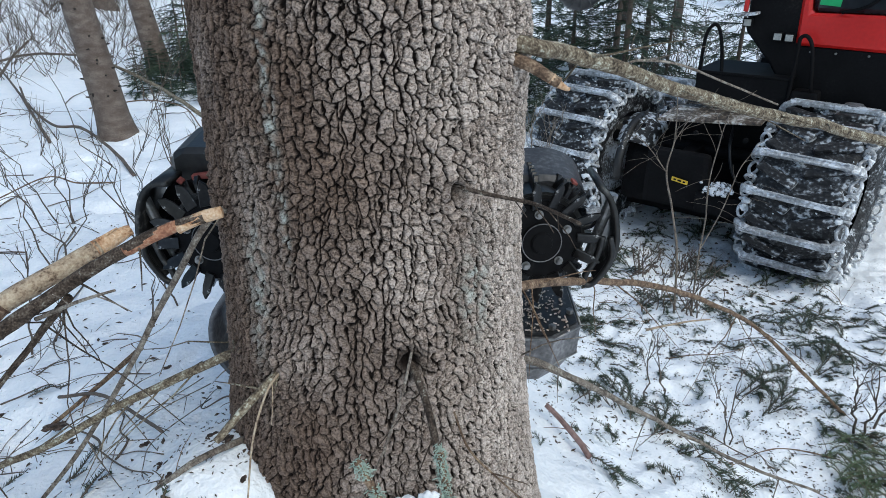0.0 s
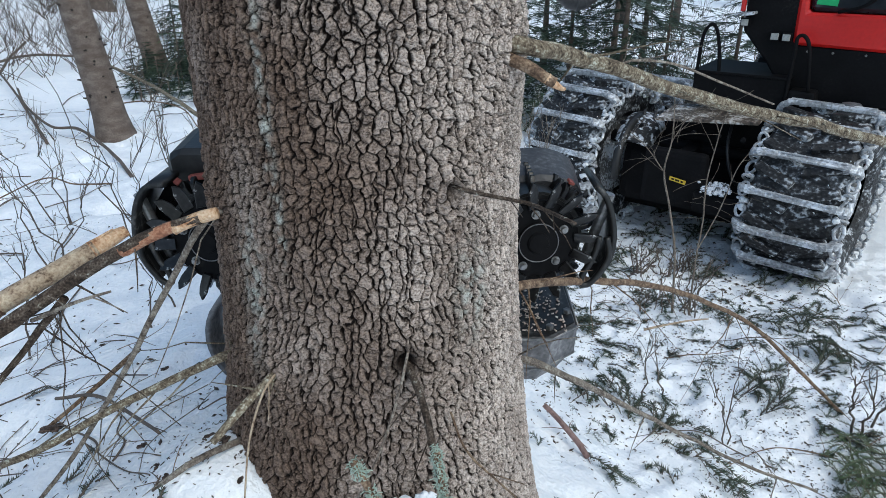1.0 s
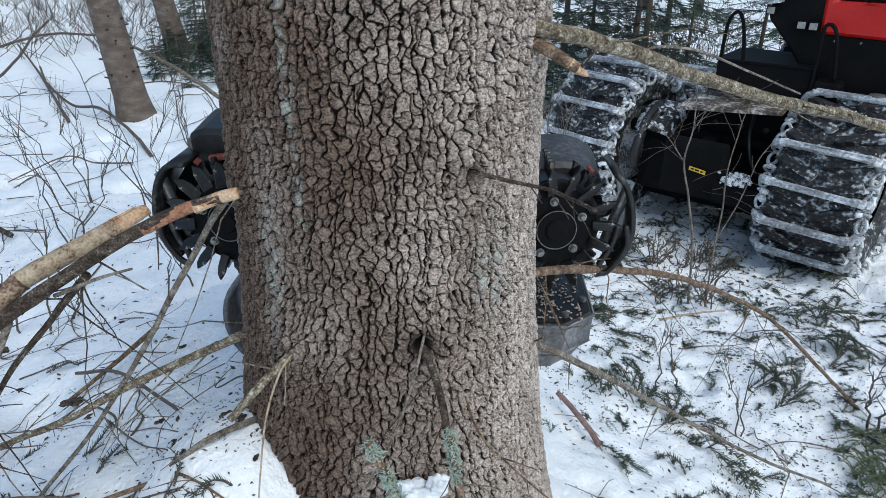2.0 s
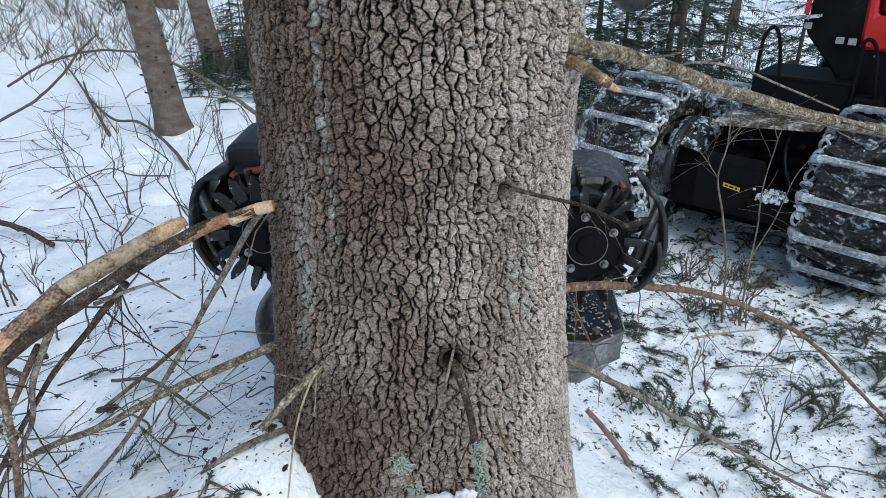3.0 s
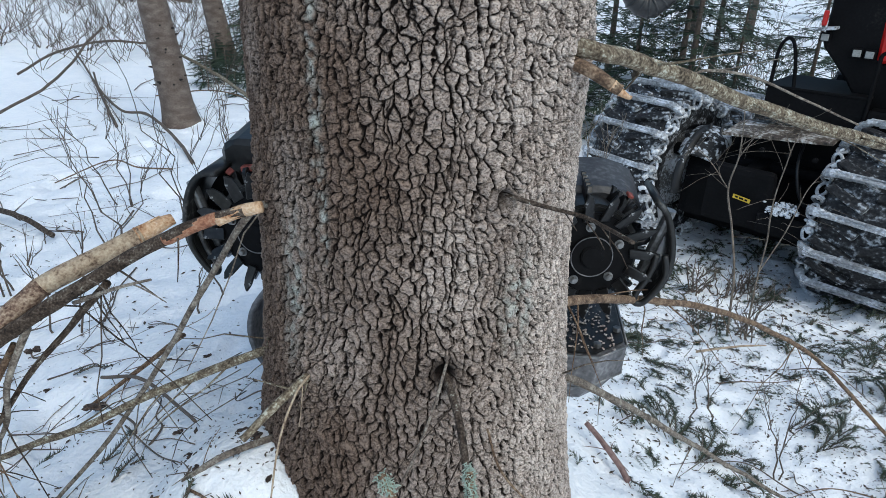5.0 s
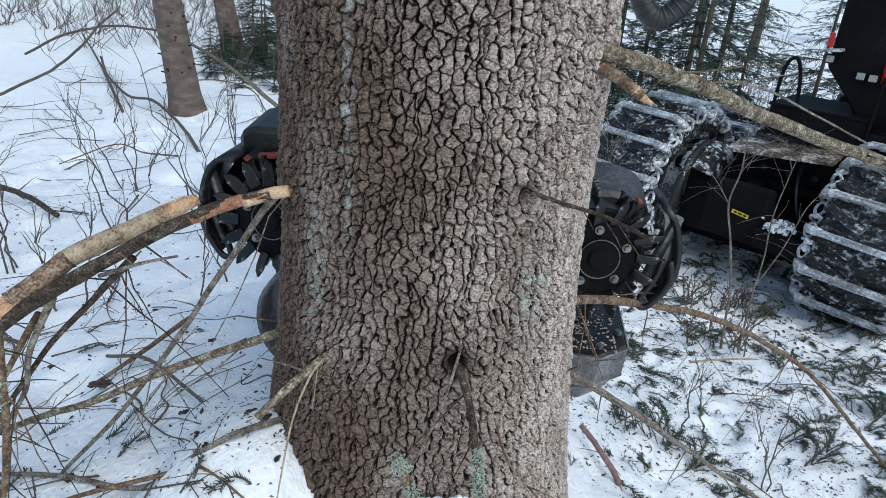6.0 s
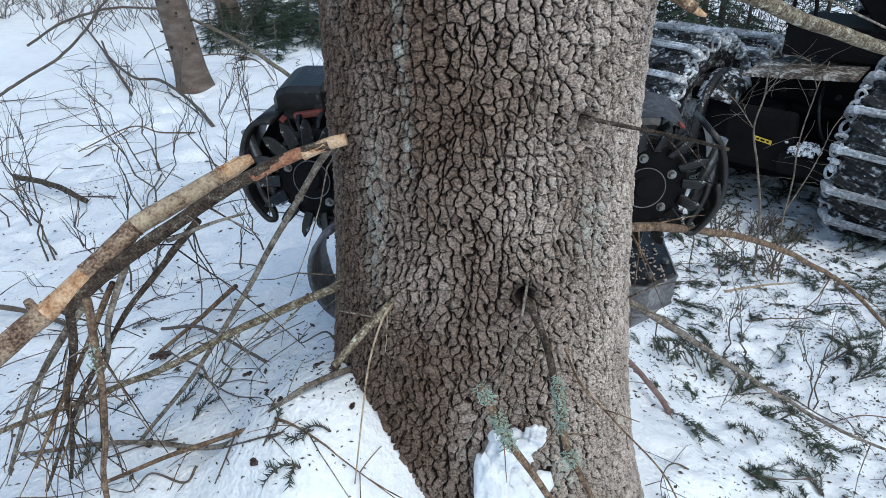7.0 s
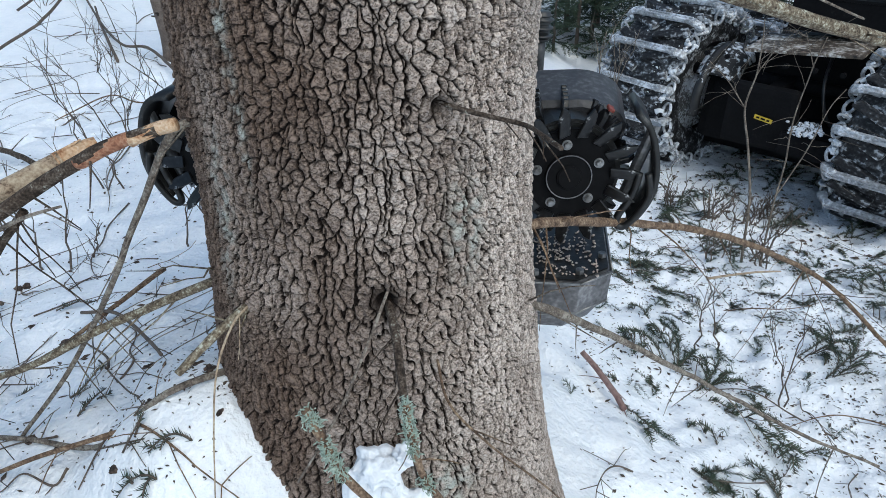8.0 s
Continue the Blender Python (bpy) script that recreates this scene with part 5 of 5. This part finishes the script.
def bark_crumb(at, size, seed):
    """A clod of torn bark sunk in the snow."""
    rnd = random.Random(seed)
    bm = bmesh.new()
    for _ in range(4):
        q = Vector((rnd.gauss(0, 0.4), rnd.gauss(0, 0.4), 0.15)) * size
        for v in bmesh.ops.create_icosphere(bm, subdivisions=2, radius=1)["verts"]:
            k = size * rnd.uniform(0.48, 0.55)
            v.co = q + Vector((v.co.x * k, v.co.y * k * 0.8, v.co.z * k * 0.35)) * (1 + 0.7 * noise.noise(v.co * 2.3 + q * 90))
    me = bpy.data.meshes.new("bark_piece")
    bm.to_mesh(me)
    bm.free()
    me.materials.append(CLOD)
    ob = new("bark_piece", me)
    ob.matrix_world = pose(at[0], at[1], ground_z(*at), 0, 0, rnd.uniform(0, 360))
    tagged(ob, "dark torn piece of bark on the snow", "bark piece", "torn bark pieces")


CLOD = mat("torn_dark_bark", [(0.35, (0.012, 0.009, 0.007)), (0.5, (0.05, 0.034, 0.026)), (0.65, (0.14, 0.10, 0.08))], 60, 200, 0.95, 0, 1.0, 0.006)
for k, (x, y, sz) in enumerate(((-0.987, 1.31, 0.030), (-0.398, 0.935, 0.013), (-0.491, 0.88, 0.011), (-0.518, 0.79, 0.020), (-1.105, 2.0, 0.024), (-1.549, 1.76, 0.028), (-0.731, 0.90, 0.010), (-0.365, 0.92, 0.011), (-0.817, 0.93, 0.013), (-0.811, 1.57, 0.014), (-1.264, 1.47, 0.014), (-1.13, 1.81, 0.012), (-0.912, 1.53, 0.009), (-0.348, 0.86, 0.010), (-0.44, 0.97, 0.012), (-0.56, 0.99, 0.010), (-0.68, 1.15, 0.012))):
    bark_crumb((x, y), sz, 1200 + k)


# ---- bare shrubs ----
def shrub(at, height, stems, seed, spread=0.3, material=None, label="bare leafless shrub growing out of the snow", r=0.006):
    rnd = random.Random(seed)
    z0 = ground_z(*at) - 0.03
    V, F = [], []
    for _ in range(stems):
        lean = Vector((rnd.gauss(0, spread), rnd.gauss(0, spread), 1)).normalized()
        p = Vector((at[0] + rnd.gauss(0, 0.04), at[1] + rnd.gauss(0, 0.04), z0))
        h = height * rnd.uniform(0.6, 1.05)
        path = [p + lean * h * k / 8 + Vector((rnd.gauss(0, 0.022), rnd.gauss(0, 0.022), 0)) * h * min(1, k) for k in range(9)]
        tube(V, F, path, r, r * 0.3, 6, 0.01)
        for _ in range(rnd.randrange(3, 8)):
            i = rnd.randrange(3, 8)
            w = (lean + Vector((rnd.uniform(-1, 1), rnd.uniform(-1, 1), rnd.uniform(-0.1, 0.9)))).normalized()
            ln = h * rnd.uniform(0.12, 0.4)
            q = [path[i] + w * ln * k / 4 + Vector((rnd.gauss(0, 0.03), rnd.gauss(0, 0.03), 0.05 * k)) * ln for k in range(5)]
            tube(V, F, q, r * 0.45, r * 0.2, 4)
            for _ in range(2):
                w2 = (w + Vector((rnd.uniform(-1, 1), rnd.uniform(-1, 1), rnd.uniform(-0.2, 0.8)))).normalized()
                j = rnd.randrange(1, 4)
                tube(V, F, [q[j], q[j] + w2 * ln * 0.2, q[j] + w2 * ln * 0.42], r * 0.26, r * 0.15, 3)
    ob = mesh_ob("shrub", V, F, material or TWIG)
    tagged(ob, label, "shrub", "bare shrubs")


def forked_shrub(stems, seed, label):
    """A tall bare shrub of a few crooked stems that fork from one foot."""
    tree = thing("shrub", pose(0, 0, 0), label, "shrub", "bare shrubs")
    for k, (pts, r0, r1) in enumerate(stems):
        branch("stem", [(x, 3.5 + 0.12 * z, z) for x, z in pts], r0 * 0.68, r1 * 0.6, SHRUB_STEM, tree, "", 9, 7, 7, seed + k, 0.26)


SHRUB_STEM = mat("pale_shrub_bark", [(0.36, (0.06, 0.048, 0.038)), (0.5, (0.14, 0.115, 0.092)), (0.64, (0.29, 0.255, 0.21))], 30, 160, 0.9)
forked_shrub([([(1.34, -0.50), (1.313, -0.064), (1.246, 0.256), (1.202, 0.429), (1.228, 0.596), (1.227, 0.737), (1.219, 0.854)], 0.011, 0.004), ([(1.202, 0.429), (1.104, 0.554), (0.993, 0.656)], 0.005, 0.0025), ([(1.228, 0.596), (1.281, 0.697), (1.282, 0.757)], 0.0045, 0.0025)], 301, "bare grey forked shrub in front of the harvester")
forked_shrub([([(1.44, -0.52), (1.437, -0.111), (1.453, 0.122), (1.45, 0.387), (1.487, 0.638), (1.521, 0.777)], 0.009, 0.0035), ([(1.437, -0.04), (1.541, 0.213), (1.604, 0.431), (1.664, 0.536)], 0.006, 0.003), ([(1.487, 0.638), (1.421, 0.796)], 0.004, 0.0022)], 311, "thin bare shrub in front of the harvester")
shrub((1.40, 3.45), 0.4, 7, 303, 0.3, TWIG, "low tangle of bare stems at a shrub's foot", 0.005)
shrub((1.2, 3.5), 0.35, 5, 304, 0.5, TWIG, "low bare twiggy shrub", 0.004)
shrub((0.86, 2.35), 0.55, 2, 305, 0.15, TWIG, "single thin sapling stem in the snow", 0.004)
shrub((1.10, 2.05), 0.55, 2, 306, 0.2, TWIG, "thin bare saplings in the snow", 0.0035)
shrub((1.75, 2.25), 0.5, 3, 307, 0.25, TWIG, "small bare twiggy bush", 0.006)
shrub((0.55, 4.2), 1.5, 2, 308, 0.08, WOOD_GREY, "tall thin bare sapling behind the felling head", 0.007)
for k, (x, y) in enumerate(((1.3, 4.2), (1.6, 4.3), (1.75, 4.5), (1.15, 4.5))):
    shrub((x, y), 0.28, 9, 420 + k, 0.6, TWIG, "low dark brush pressed down beside the machine", 0.006)
rs = random.Random(12)
for k, (x, y, h) in enumerate(((-1.75, 2.6, 0.75), (-1.95, 2.2, 0.6), (-1.5, 2.9, 0.9), (-1.3, 3.4, 0.8), (-2.4, 2.6, 0.7), (-1.1, 2.1, 0.45), (-1.45, 1.9, 0.4), (-0.95, 2.5, 0.4), (-2.1, 3.3, 0.7), (-1.75, 3.9, 0.9), (-1.2, 4.0, 0.9), (-0.9, 3.3, 0.6), (-1.5, 5.0, 1.0), (-0.7, 2.9, 0.5))):
    shrub((x, y), h, rs.randrange(2, 4), 320 + k, 0.22, TWIG, "thin bare shoots standing in the snow", 0.0042)
for k in range(40):
    x, y = rs.uniform(-9.5, -2.6), rs.uniform(6.8, 14)
    shrub((x, y), rs.uniform(0.6, 1.5), rs.randrange(4, 8), 360 + k, 0.6, TWIG, "dense bare brush in the snowy wood", 0.0046)
for k in range(34):
    x, y = rs.uniform(-8.2, -3.9), rs.uniform(8.0, 12.5)
    shrub((x, y), rs.uniform(0.45, 0.95), rs.randrange(6, 11), 1360 + k, 1.0, TWIG, "low tangled bare brush in the snowy wood", 0.0055)
for k in range(14):
    x, y = rs.uniform(1.0, 6.5), rs.uniform(8.2, 14)
    shrub((x, y), rs.uniform(1.0, 2.0), rs.randrange(4, 8), 400 + k, 0.22, TWIG, "bare brush behind the harvester", 0.007)


# ---- trees behind ----
KNOT = mat("dark_knot", [(0.3, (0.010, 0.008, 0.007)), (0.7, (0.035, 0.027, 0.022))], 30, 120, 0.9)


def back_tree(at, r, lean, seed, label, height=9.0):
    rnd = random.Random(seed)
    z0 = ground_z(*at)
    tree = thing("tree", pose(at[0], at[1], z0), label, "tree", "trees in the snowy wood")
    V, F = [], []
    zs = [-0.2, 0.0, 0.08, 0.18, 0.32, 0.55, 0.8, 1.1, 1.5, 2.0, 3.0, 4.5, 6.5, height]
    rr = [1.5, 1.40, 1.25, 1.14, 1.08, 1.03, 0.99, 0.96, 0.92, 0.86, 0.7, 0.6, 0.45, 0.2]
    n = 40
    for z, k in zip(zs, rr):
        for i in range(n):
            a = 2 * math.pi * i / n
            q = r * k * (1 + 0.035 * noise.noise(Vector((math.cos(a) * 2, math.sin(a) * 2, z * 3 + seed))))
            V.append((lean[0] * z + q * math.cos(a), lean[1] * z + q * math.sin(a), z))
    for j in range(len(zs) - 1):
        for i in range(n):
            a, b = j * n + i, j * n + (i + 1) % n
            F.append((a, b, b + n, a + n))
    mesh_ob("trunk", V, F, FAR_BARK, tree, "smooth brown bark")
    for k in range(34):
        z, a = rnd.uniform(0.3, 2.2), rnd.uniform(-2.6, 0.4)
        q = r * float(np.interp(z, zs, rr)) * 0.98
        c = Vector((lean[0] * z + q * math.cos(a), lean[1] * z + q * math.sin(a), z))
        d = Vector((math.cos(a), math.sin(a), 0.2))
        V, F = [], []
        tube(V, F, [c - d * 0.02, c + d * rnd.uniform(0.008, 0.035)], rnd.uniform(0.008, 0.016), 0.006, 6)
        mesh_ob("knot", V, F, KNOT, tree)


back_tree((-2.82, 5.38), 0.118, (-0.11, 0.0), 1, "slender brown spruce trunk with small dark knots")
back_tree((-3.75, 8.5), 0.125, (-0.15, 0.0), 2, "brown spruce trunk with small knots farther back")
back_tree((-6.2, 12.2), 0.17, (-0.15, 0.0), 3, "brown spruce trunk deep in the wood")
back_tree((-4.6, 12.5), 0.11, (0.02, 0.0), 4, "thin brown trunk deep in the wood")
back_tree((-8.5, 15.5), 0.12, (0.02, 0.0), 5, "thin brown trunk deep in the wood")


def needle_fan(V, F, p, d, ln, rnd, wide=0.32, n=9):
    """A needled twig: a stem of narrow blades, slightly drooping."""
    side = d.cross(Vector((0, 0, 1)))
    side = side.normalized() if side.length > 1e-4 else Vector((1, 0, 0))
    for k in range(n):
        c = p + d * ln * k / n + Vector((0, 0, -0.12 * ln * (k / n) ** 2))
        for s in (-1, 1):
            w = (d * 0.9 + side * s * rnd.uniform(0.6, 1.0) + Vector((0, 0, rnd.uniform(-0.4, 0.4)))).normalized()
            e = c + w * ln * wide * (1 - 0.6 * k / n)
            b = len(V)
            t = d * ln * 0.055
            V.extend((c - t, c + t, e))
            F.append((b, b + 1, b + 2))


def spruce_sapling(at, height, seed, tiers, label, width=0.42, twigs=5, material=None):
    rnd = random.Random(seed)
    z0 = ground_z(*at)
    tree = thing("spruce_sapling", pose(at[0], at[1], z0), label, "spruce", "young spruces")
    V, F = [], []
    tube(V, F, [(0, 0, -0.1), (0, 0, height * 0.3), (0, 0, height * 0.7), (0, 0, height)], height * 0.016, 0.006, 8)
    mesh_ob("trunk", V, F, TWIG, tree, "thin dark stem")
    V, F = [], []
    for k in range(tiers):
        z = height * (0.10 + 0.88 * k / tiers)
        L = height * width * (1 - 0.9 * k / tiers)
        for _ in range(rnd.randrange(4, 7)):
            if rnd.random() < 0.15:
                continue
            a = rnd.uniform(0, 2 * math.pi)
            d = Vector((math.cos(a), math.sin(a), rnd.uniform(-0.30, 0.05))).normalized()
            ln = L * rnd.uniform(0.6, 1.1)
            p0 = Vector((0, 0, z))
            tube(V, F, [p0, p0 + d * ln * 0.5, p0 + d * ln], 0.006, 0.002, 3)
            for j in range(twigs):
                q = (j + 0.6) / twigs
                s = d.cross(Vector((0, 0, 1))) * rnd.choice((-1, 1))
                w = (d + s * rnd.uniform(0.3, 1.1) + Vector((0, 0, rnd.uniform(-0.5, 0.0)))).normalized()
                needle_fan(V, F, p0 + d * ln * q, w, ln * 0.42 * (1.1 - 0.6 * q), rnd)
            needle_fan(V, F, p0 + d * ln * 0.7, d, ln * 0.4, rnd)
    mesh_ob("crown", V, F, material or NEEDLE, tree, "dark drooping needled boughs", False)


for k, (x, y, h, t) in enumerate(((1.55, 9.0, 2.6, 16), (2.15, 8.6, 3.4, 20), (3.0, 9.6, 2.2, 14), (3.9, 9.4, 2.6, 16), (1.0, 10.8, 3.6, 20), (2.7, 11.5, 4.0, 20), (0.5, 9.6, 2.4, 14), (5.2, 11.2, 3.6, 18), (3.6, 13.0, 4.2, 18), (1.8, 13.5, 4.4, 18), (0.32, 8.2, 1.2, 12), (0.62, 8.8, 1.7, 14), (0.12, 9.3, 1.5, 13), (0.85, 9.5, 2.0, 15))):
    spruce_sapling((x, y), h, 500 + k, t, "young dark green spruce behind the harvester")
for k, (x, y, h, t) in enumerate(((-3.35, 8.6, 0.8, 9), (-3.0, 9.4, 1.0, 10), (-3.9, 9.9, 1.0, 10), (-2.6, 9.0, 0.8, 9), (-4.4, 10.8, 1.0, 9), (-2.2, 10.4, 1.2, 10))):
    spruce_sapling((x, y), h, 520 + k, t, "low bushy young spruce in the snow", 0.8, 5, NEEDLE_FRESH if k == 0 else NEEDLE)
rt = random.Random(31)
for k in range(16):
    a = rt.uniform(-48, 48)
    d = rt.uniform(19, 38)
    spruce_sapling((d * math.sin(radians(a)), d * math.cos(radians(a))), rt.uniform(7, 11), 540 + k, 18, "tall dark spruce at the edge of sight", 0.24, 4)


# ---- spruce sprigs and litter ----
def sprig(V, F, W, G, at, a, ln, rnd, lift=0.0, big=1.0):
    """A broken spruce tip lying on the snow: stem into W, G and needles into V, F."""
    pts = []
    for k in range(6):
        q = k / 5
        x, y = at[0] + math.cos(a + 0.5 * q) * ln * q, at[1] + math.sin(a + 0.5 * q) * ln * q
        pts.append(Vector((x, y, ground_z(x, y) + 0.006 + lift * math.sin(q * 2.4))))
    tube(W, G, pts, 0.0022, 0.001, 4)
    n = int(ln / 0.0032)
    for k in range(n):
        q = k / n * 4.999
        i = int(q)
        c = pts[i].lerp(pts[i + 1], q - i)
        d = (pts[i + 1] - pts[i]).normalized()
        for s in (-1, 1):
            w = (d * rnd.uniform(0.5, 1.0) + d.cross(Vector((0, 0, 1))) * s * rnd.uniform(0.4, 1.0) + Vector((0, 0, rnd.uniform(-0.1, 0.7)))).normalized()
            e = c + w * rnd.uniform(0.011, 0.02) * big
            t = d * 0.0017 * big
            b = len(V)
            V.extend((c - t, c + t, e))
            F.append((b, b + 1, b + 2))


def bough(at, a, ln, seed, label, material, side=7, lift=0.05, big=1.0):
    rnd = random.Random(seed)
    b = thing("spruce_bough", pose(0, 0, 0), label, "spruce bough", "fallen spruce boughs")
    V, F, W, G = [], [], [], []
    sprig(V, F, W, G, at, a, ln, rnd, lift, big)
    for k in range(side):
        q = 0.08 + 0.85 * rnd.random()
        s = 1 if k % 2 else -1
        sprig(V, F, W, G, (at[0] + math.cos(a + 0.5 * q) * ln * q, at[1] + math.sin(a + 0.5 * q) * ln * q), a + s * rnd.uniform(0.3, 1.3), ln * rnd.uniform(0.3, 0.7) * (1.1 - 0.7 * q), rnd, lift * 0.6, big)
    mesh_ob("stem", W, G, TWIG, b)
    mesh_ob("needles", V, F, material, b, "", False)


for k, (x, y, h, t) in enumerate(((-3.25, 7.0, 0.45, 9), (-3.05, 7.2, 0.55, 10), (-2.75, 7.0, 0.5, 9), (-3.5, 8.0, 0.6, 10), (-3.2, 8.2, 0.75, 11), (-2.7, 6.6, 0.35, 8), (-2.95, 7.6, 0.7, 11), (-2.35, 6.6, 0.55, 8), (-2.15, 7.2, 0.75, 9), (-2.45, 7.9, 0.9, 10), (-2.1, 8.3, 1.0, 10), (-3.0, 8.1, 0.8, 9), (-2.75, 8.6, 1.0, 10), (-1.8, 7.8, 0.8, 9), (-2.6, 7.6, 0.7, 9), (-1.9, 6.9, 0.5, 8), (-3.3, 7.5, 0.6, 9), (-2.5, 7.2, 0.6, 9), (-2.0, 7.6, 0.7, 9), (-3.55, 7.7, 0.5, 8))):
    spruce_sapling((x - 0.22, y + 0.2), h * 0.72, 540 + k, t, "small bushy dark spruce seedling in the snow", 0.85, 8)


rb = random.Random(90)


def small_tips():
    """Broken spruce tips too small to tell apart, strewn over the trampled snow."""
    V, F, W, G = [], [], [], []
    for k in range(190):
        rnd = random.Random(1000 + k)
        at, a, ln, big = (rb.uniform(0.3, 2.7), rb.uniform(1.2, 3.8)), rb.uniform(0, 6.28), rb.uniform(0.03, 0.11), rb.uniform(0.8, 1.3)
        lift = rb.uniform(0.0, 0.03)
        for q in range(rb.randrange(1, 4)):
            sprig(V, F, W, G, at, a + q * rnd.uniform(-1.2, 1.2), ln * (1.0 - 0.2 * q), rnd, lift, big)
    tips = mesh_ob("spruce_tips", V, F, NEEDLE, None, "", False)
    tagged(tips, "small broken spruce tips strewn over trampled snow", "spruce tips", "", "stuff")


small_tips()
for k in range(190):
    x, y = rb.uniform(0.35, 2.9), rb.uniform(1.35, 3.9)
    bough((x, y), rb.uniform(0, 6.28), rb.uniform(0.05, 0.16), 600 + k, "broken dark green spruce tip lying on trampled snow", NEEDLE, rb.randrange(1, 8), rb.uniform(-0.01, 0.03), 1.35)
for k, (x, y, a, ln) in enumerate(((1.80, 1.92, 2.9, 0.34), (1.78, 2.05, 2.6, 0.32), (1.70, 1.84, 3.1, 0.28), (1.85, 1.98, 2.75, 0.36), (1.74, 1.98, 3.3, 0.30), (1.82, 1.86, 2.5, 0.34), (1.72, 1.92, 2.7, 0.26))):
    bough((x, y), a, ln, 700 + k, "fresh green spruce bough lying on the snow", NEEDLE_FRESH, 9, 0.06)
for k, (x, y, a, ln) in enumerate(((0.72, 2.1, 1.2, 0.26), (0.80, 2.06, 0.6, 0.24), (0.92, 1.98, -1.3, 0.26), (0.70, 2.14, 2.4, 0.2), (1.35, 2.3, 0.4, 0.3), (1.28, 2.42, 0.2, 0.28), (1.75, 2.65, 0.6, 0.34), (2.05, 2.75, 2.4, 0.34), (1.15, 3.6, 0.3, 0.3), (1.95, 3.35, 0.1, 0.4), (2.2, 3.3, 3.0, 0.4))):
    bough((x, y), a, ln, 720 + k, "dark needled spruce bough pressed into the snow", NEEDLE, 9, 0.09, 1.5)
for k in range(20):
    bough((rb.uniform(0.95, 2.5), rb.uniform(3.9, 5.7)), rb.uniform(0, 6.28), rb.uniform(0.2, 0.42), 800 + k, "dark spruce bough trodden into the snow beside the machine", NEEDLE, 9, rb.uniform(0.02, 0.10), 1.6)
for k, (x, y, a, ln) in enumerate(((-0.822, 1.06, 0.9, 0.10), (-0.376, 0.81, 3.0, 0.07), (-0.74, 0.98, 1.0, 0.09), (-0.42, 0.76, 2.9, 0.07), (-0.60, 0.74, 3.6, 0.10), (-1.05, 1.1, 0.6, 0.10), (-0.95, 0.86, 1.4, 0.12), (-0.5, 0.80, 0.5, 0.05), (-1.2, 1.5, 0.3, 0.1))):
    bough((x, y), a, ln, 760 + k, "small dark spruce tip on clean snow", NEEDLE, 2, 0.01)


def litter():
    """Specks of bark, needles and crumbs strewn over the snow."""
    rnd = random.Random(66)
    V, F = [], []

    def speck(x, y, ln, th):
        a = rnd.uniform(0, 2 * math.pi)
        c = Vector((x, y, ground_z(x, y) + th * 0.4))
        d, s = Vector((math.cos(a), math.sin(a), rnd.uniform(-0.2, 0.2))) * ln, Vector((-math.sin(a), math.cos(a), 0)) * th
        b = len(V)
        V.extend((c - d, c + s, c + d, c - s, c + Vector((0, 0, th))))
        F.extend(((b, b + 1, b + 4), (b + 1, b + 2, b + 4), (b + 2, b + 3, b + 4), (b + 3, b, b + 4)))
    for _ in range(22000):
        x, y = rnd.gauss(1.5, 0.80), rnd.gauss(2.6, 0.95)
        if x < 0.15 or y < 1.0 or noise.noise(Vector((x * 2.2, y * 2.2, 3))) + rnd.uniform(-0.5, 0.5) < -0.1:
            continue
        big = rnd.random() < 0.15
        speck(x, y, rnd.uniform(0.0025, 0.008) * (2.2 if big else 1), rnd.uniform(0.0012, 0.0032) * (1.8 if big else 1))
    for _ in range(800):
        r, t = abs(rnd.gauss(0, 0.55)), rnd.uniform(1.6, 4.9)
        x, y = -0.35 + r * math.cos(t), 0.95 + r * math.sin(t) * 0.9
        speck(x, y, rnd.uniform(0.002, 0.007), rnd.uniform(0.0008, 0.0022))
    for _ in range(1500):
        k = rnd.choice((0.5, 0.7, 1.0, 2.0))
        speck(rnd.uniform(-2.6, -0.5), rnd.uniform(0.8, 3.5), rnd.uniform(0.003, 0.008) * k, rnd.uniform(0.001, 0.003) * k)
    for _ in range(800):
        x, y = rnd.gauss(1.75, 0.55), rnd.uniform(3.6, 5.7)
        k = rnd.uniform(1.0, 3.2)
        speck(x, y, rnd.uniform(0.004, 0.010) * k, rnd.uniform(0.002, 0.0045) * k)
    ob = mesh_ob("litter", V, F, LITTER, None, "", False)
    tagged(ob, "dark specks of bark and needles on the snow", "litter", "", "stuff")


litter()
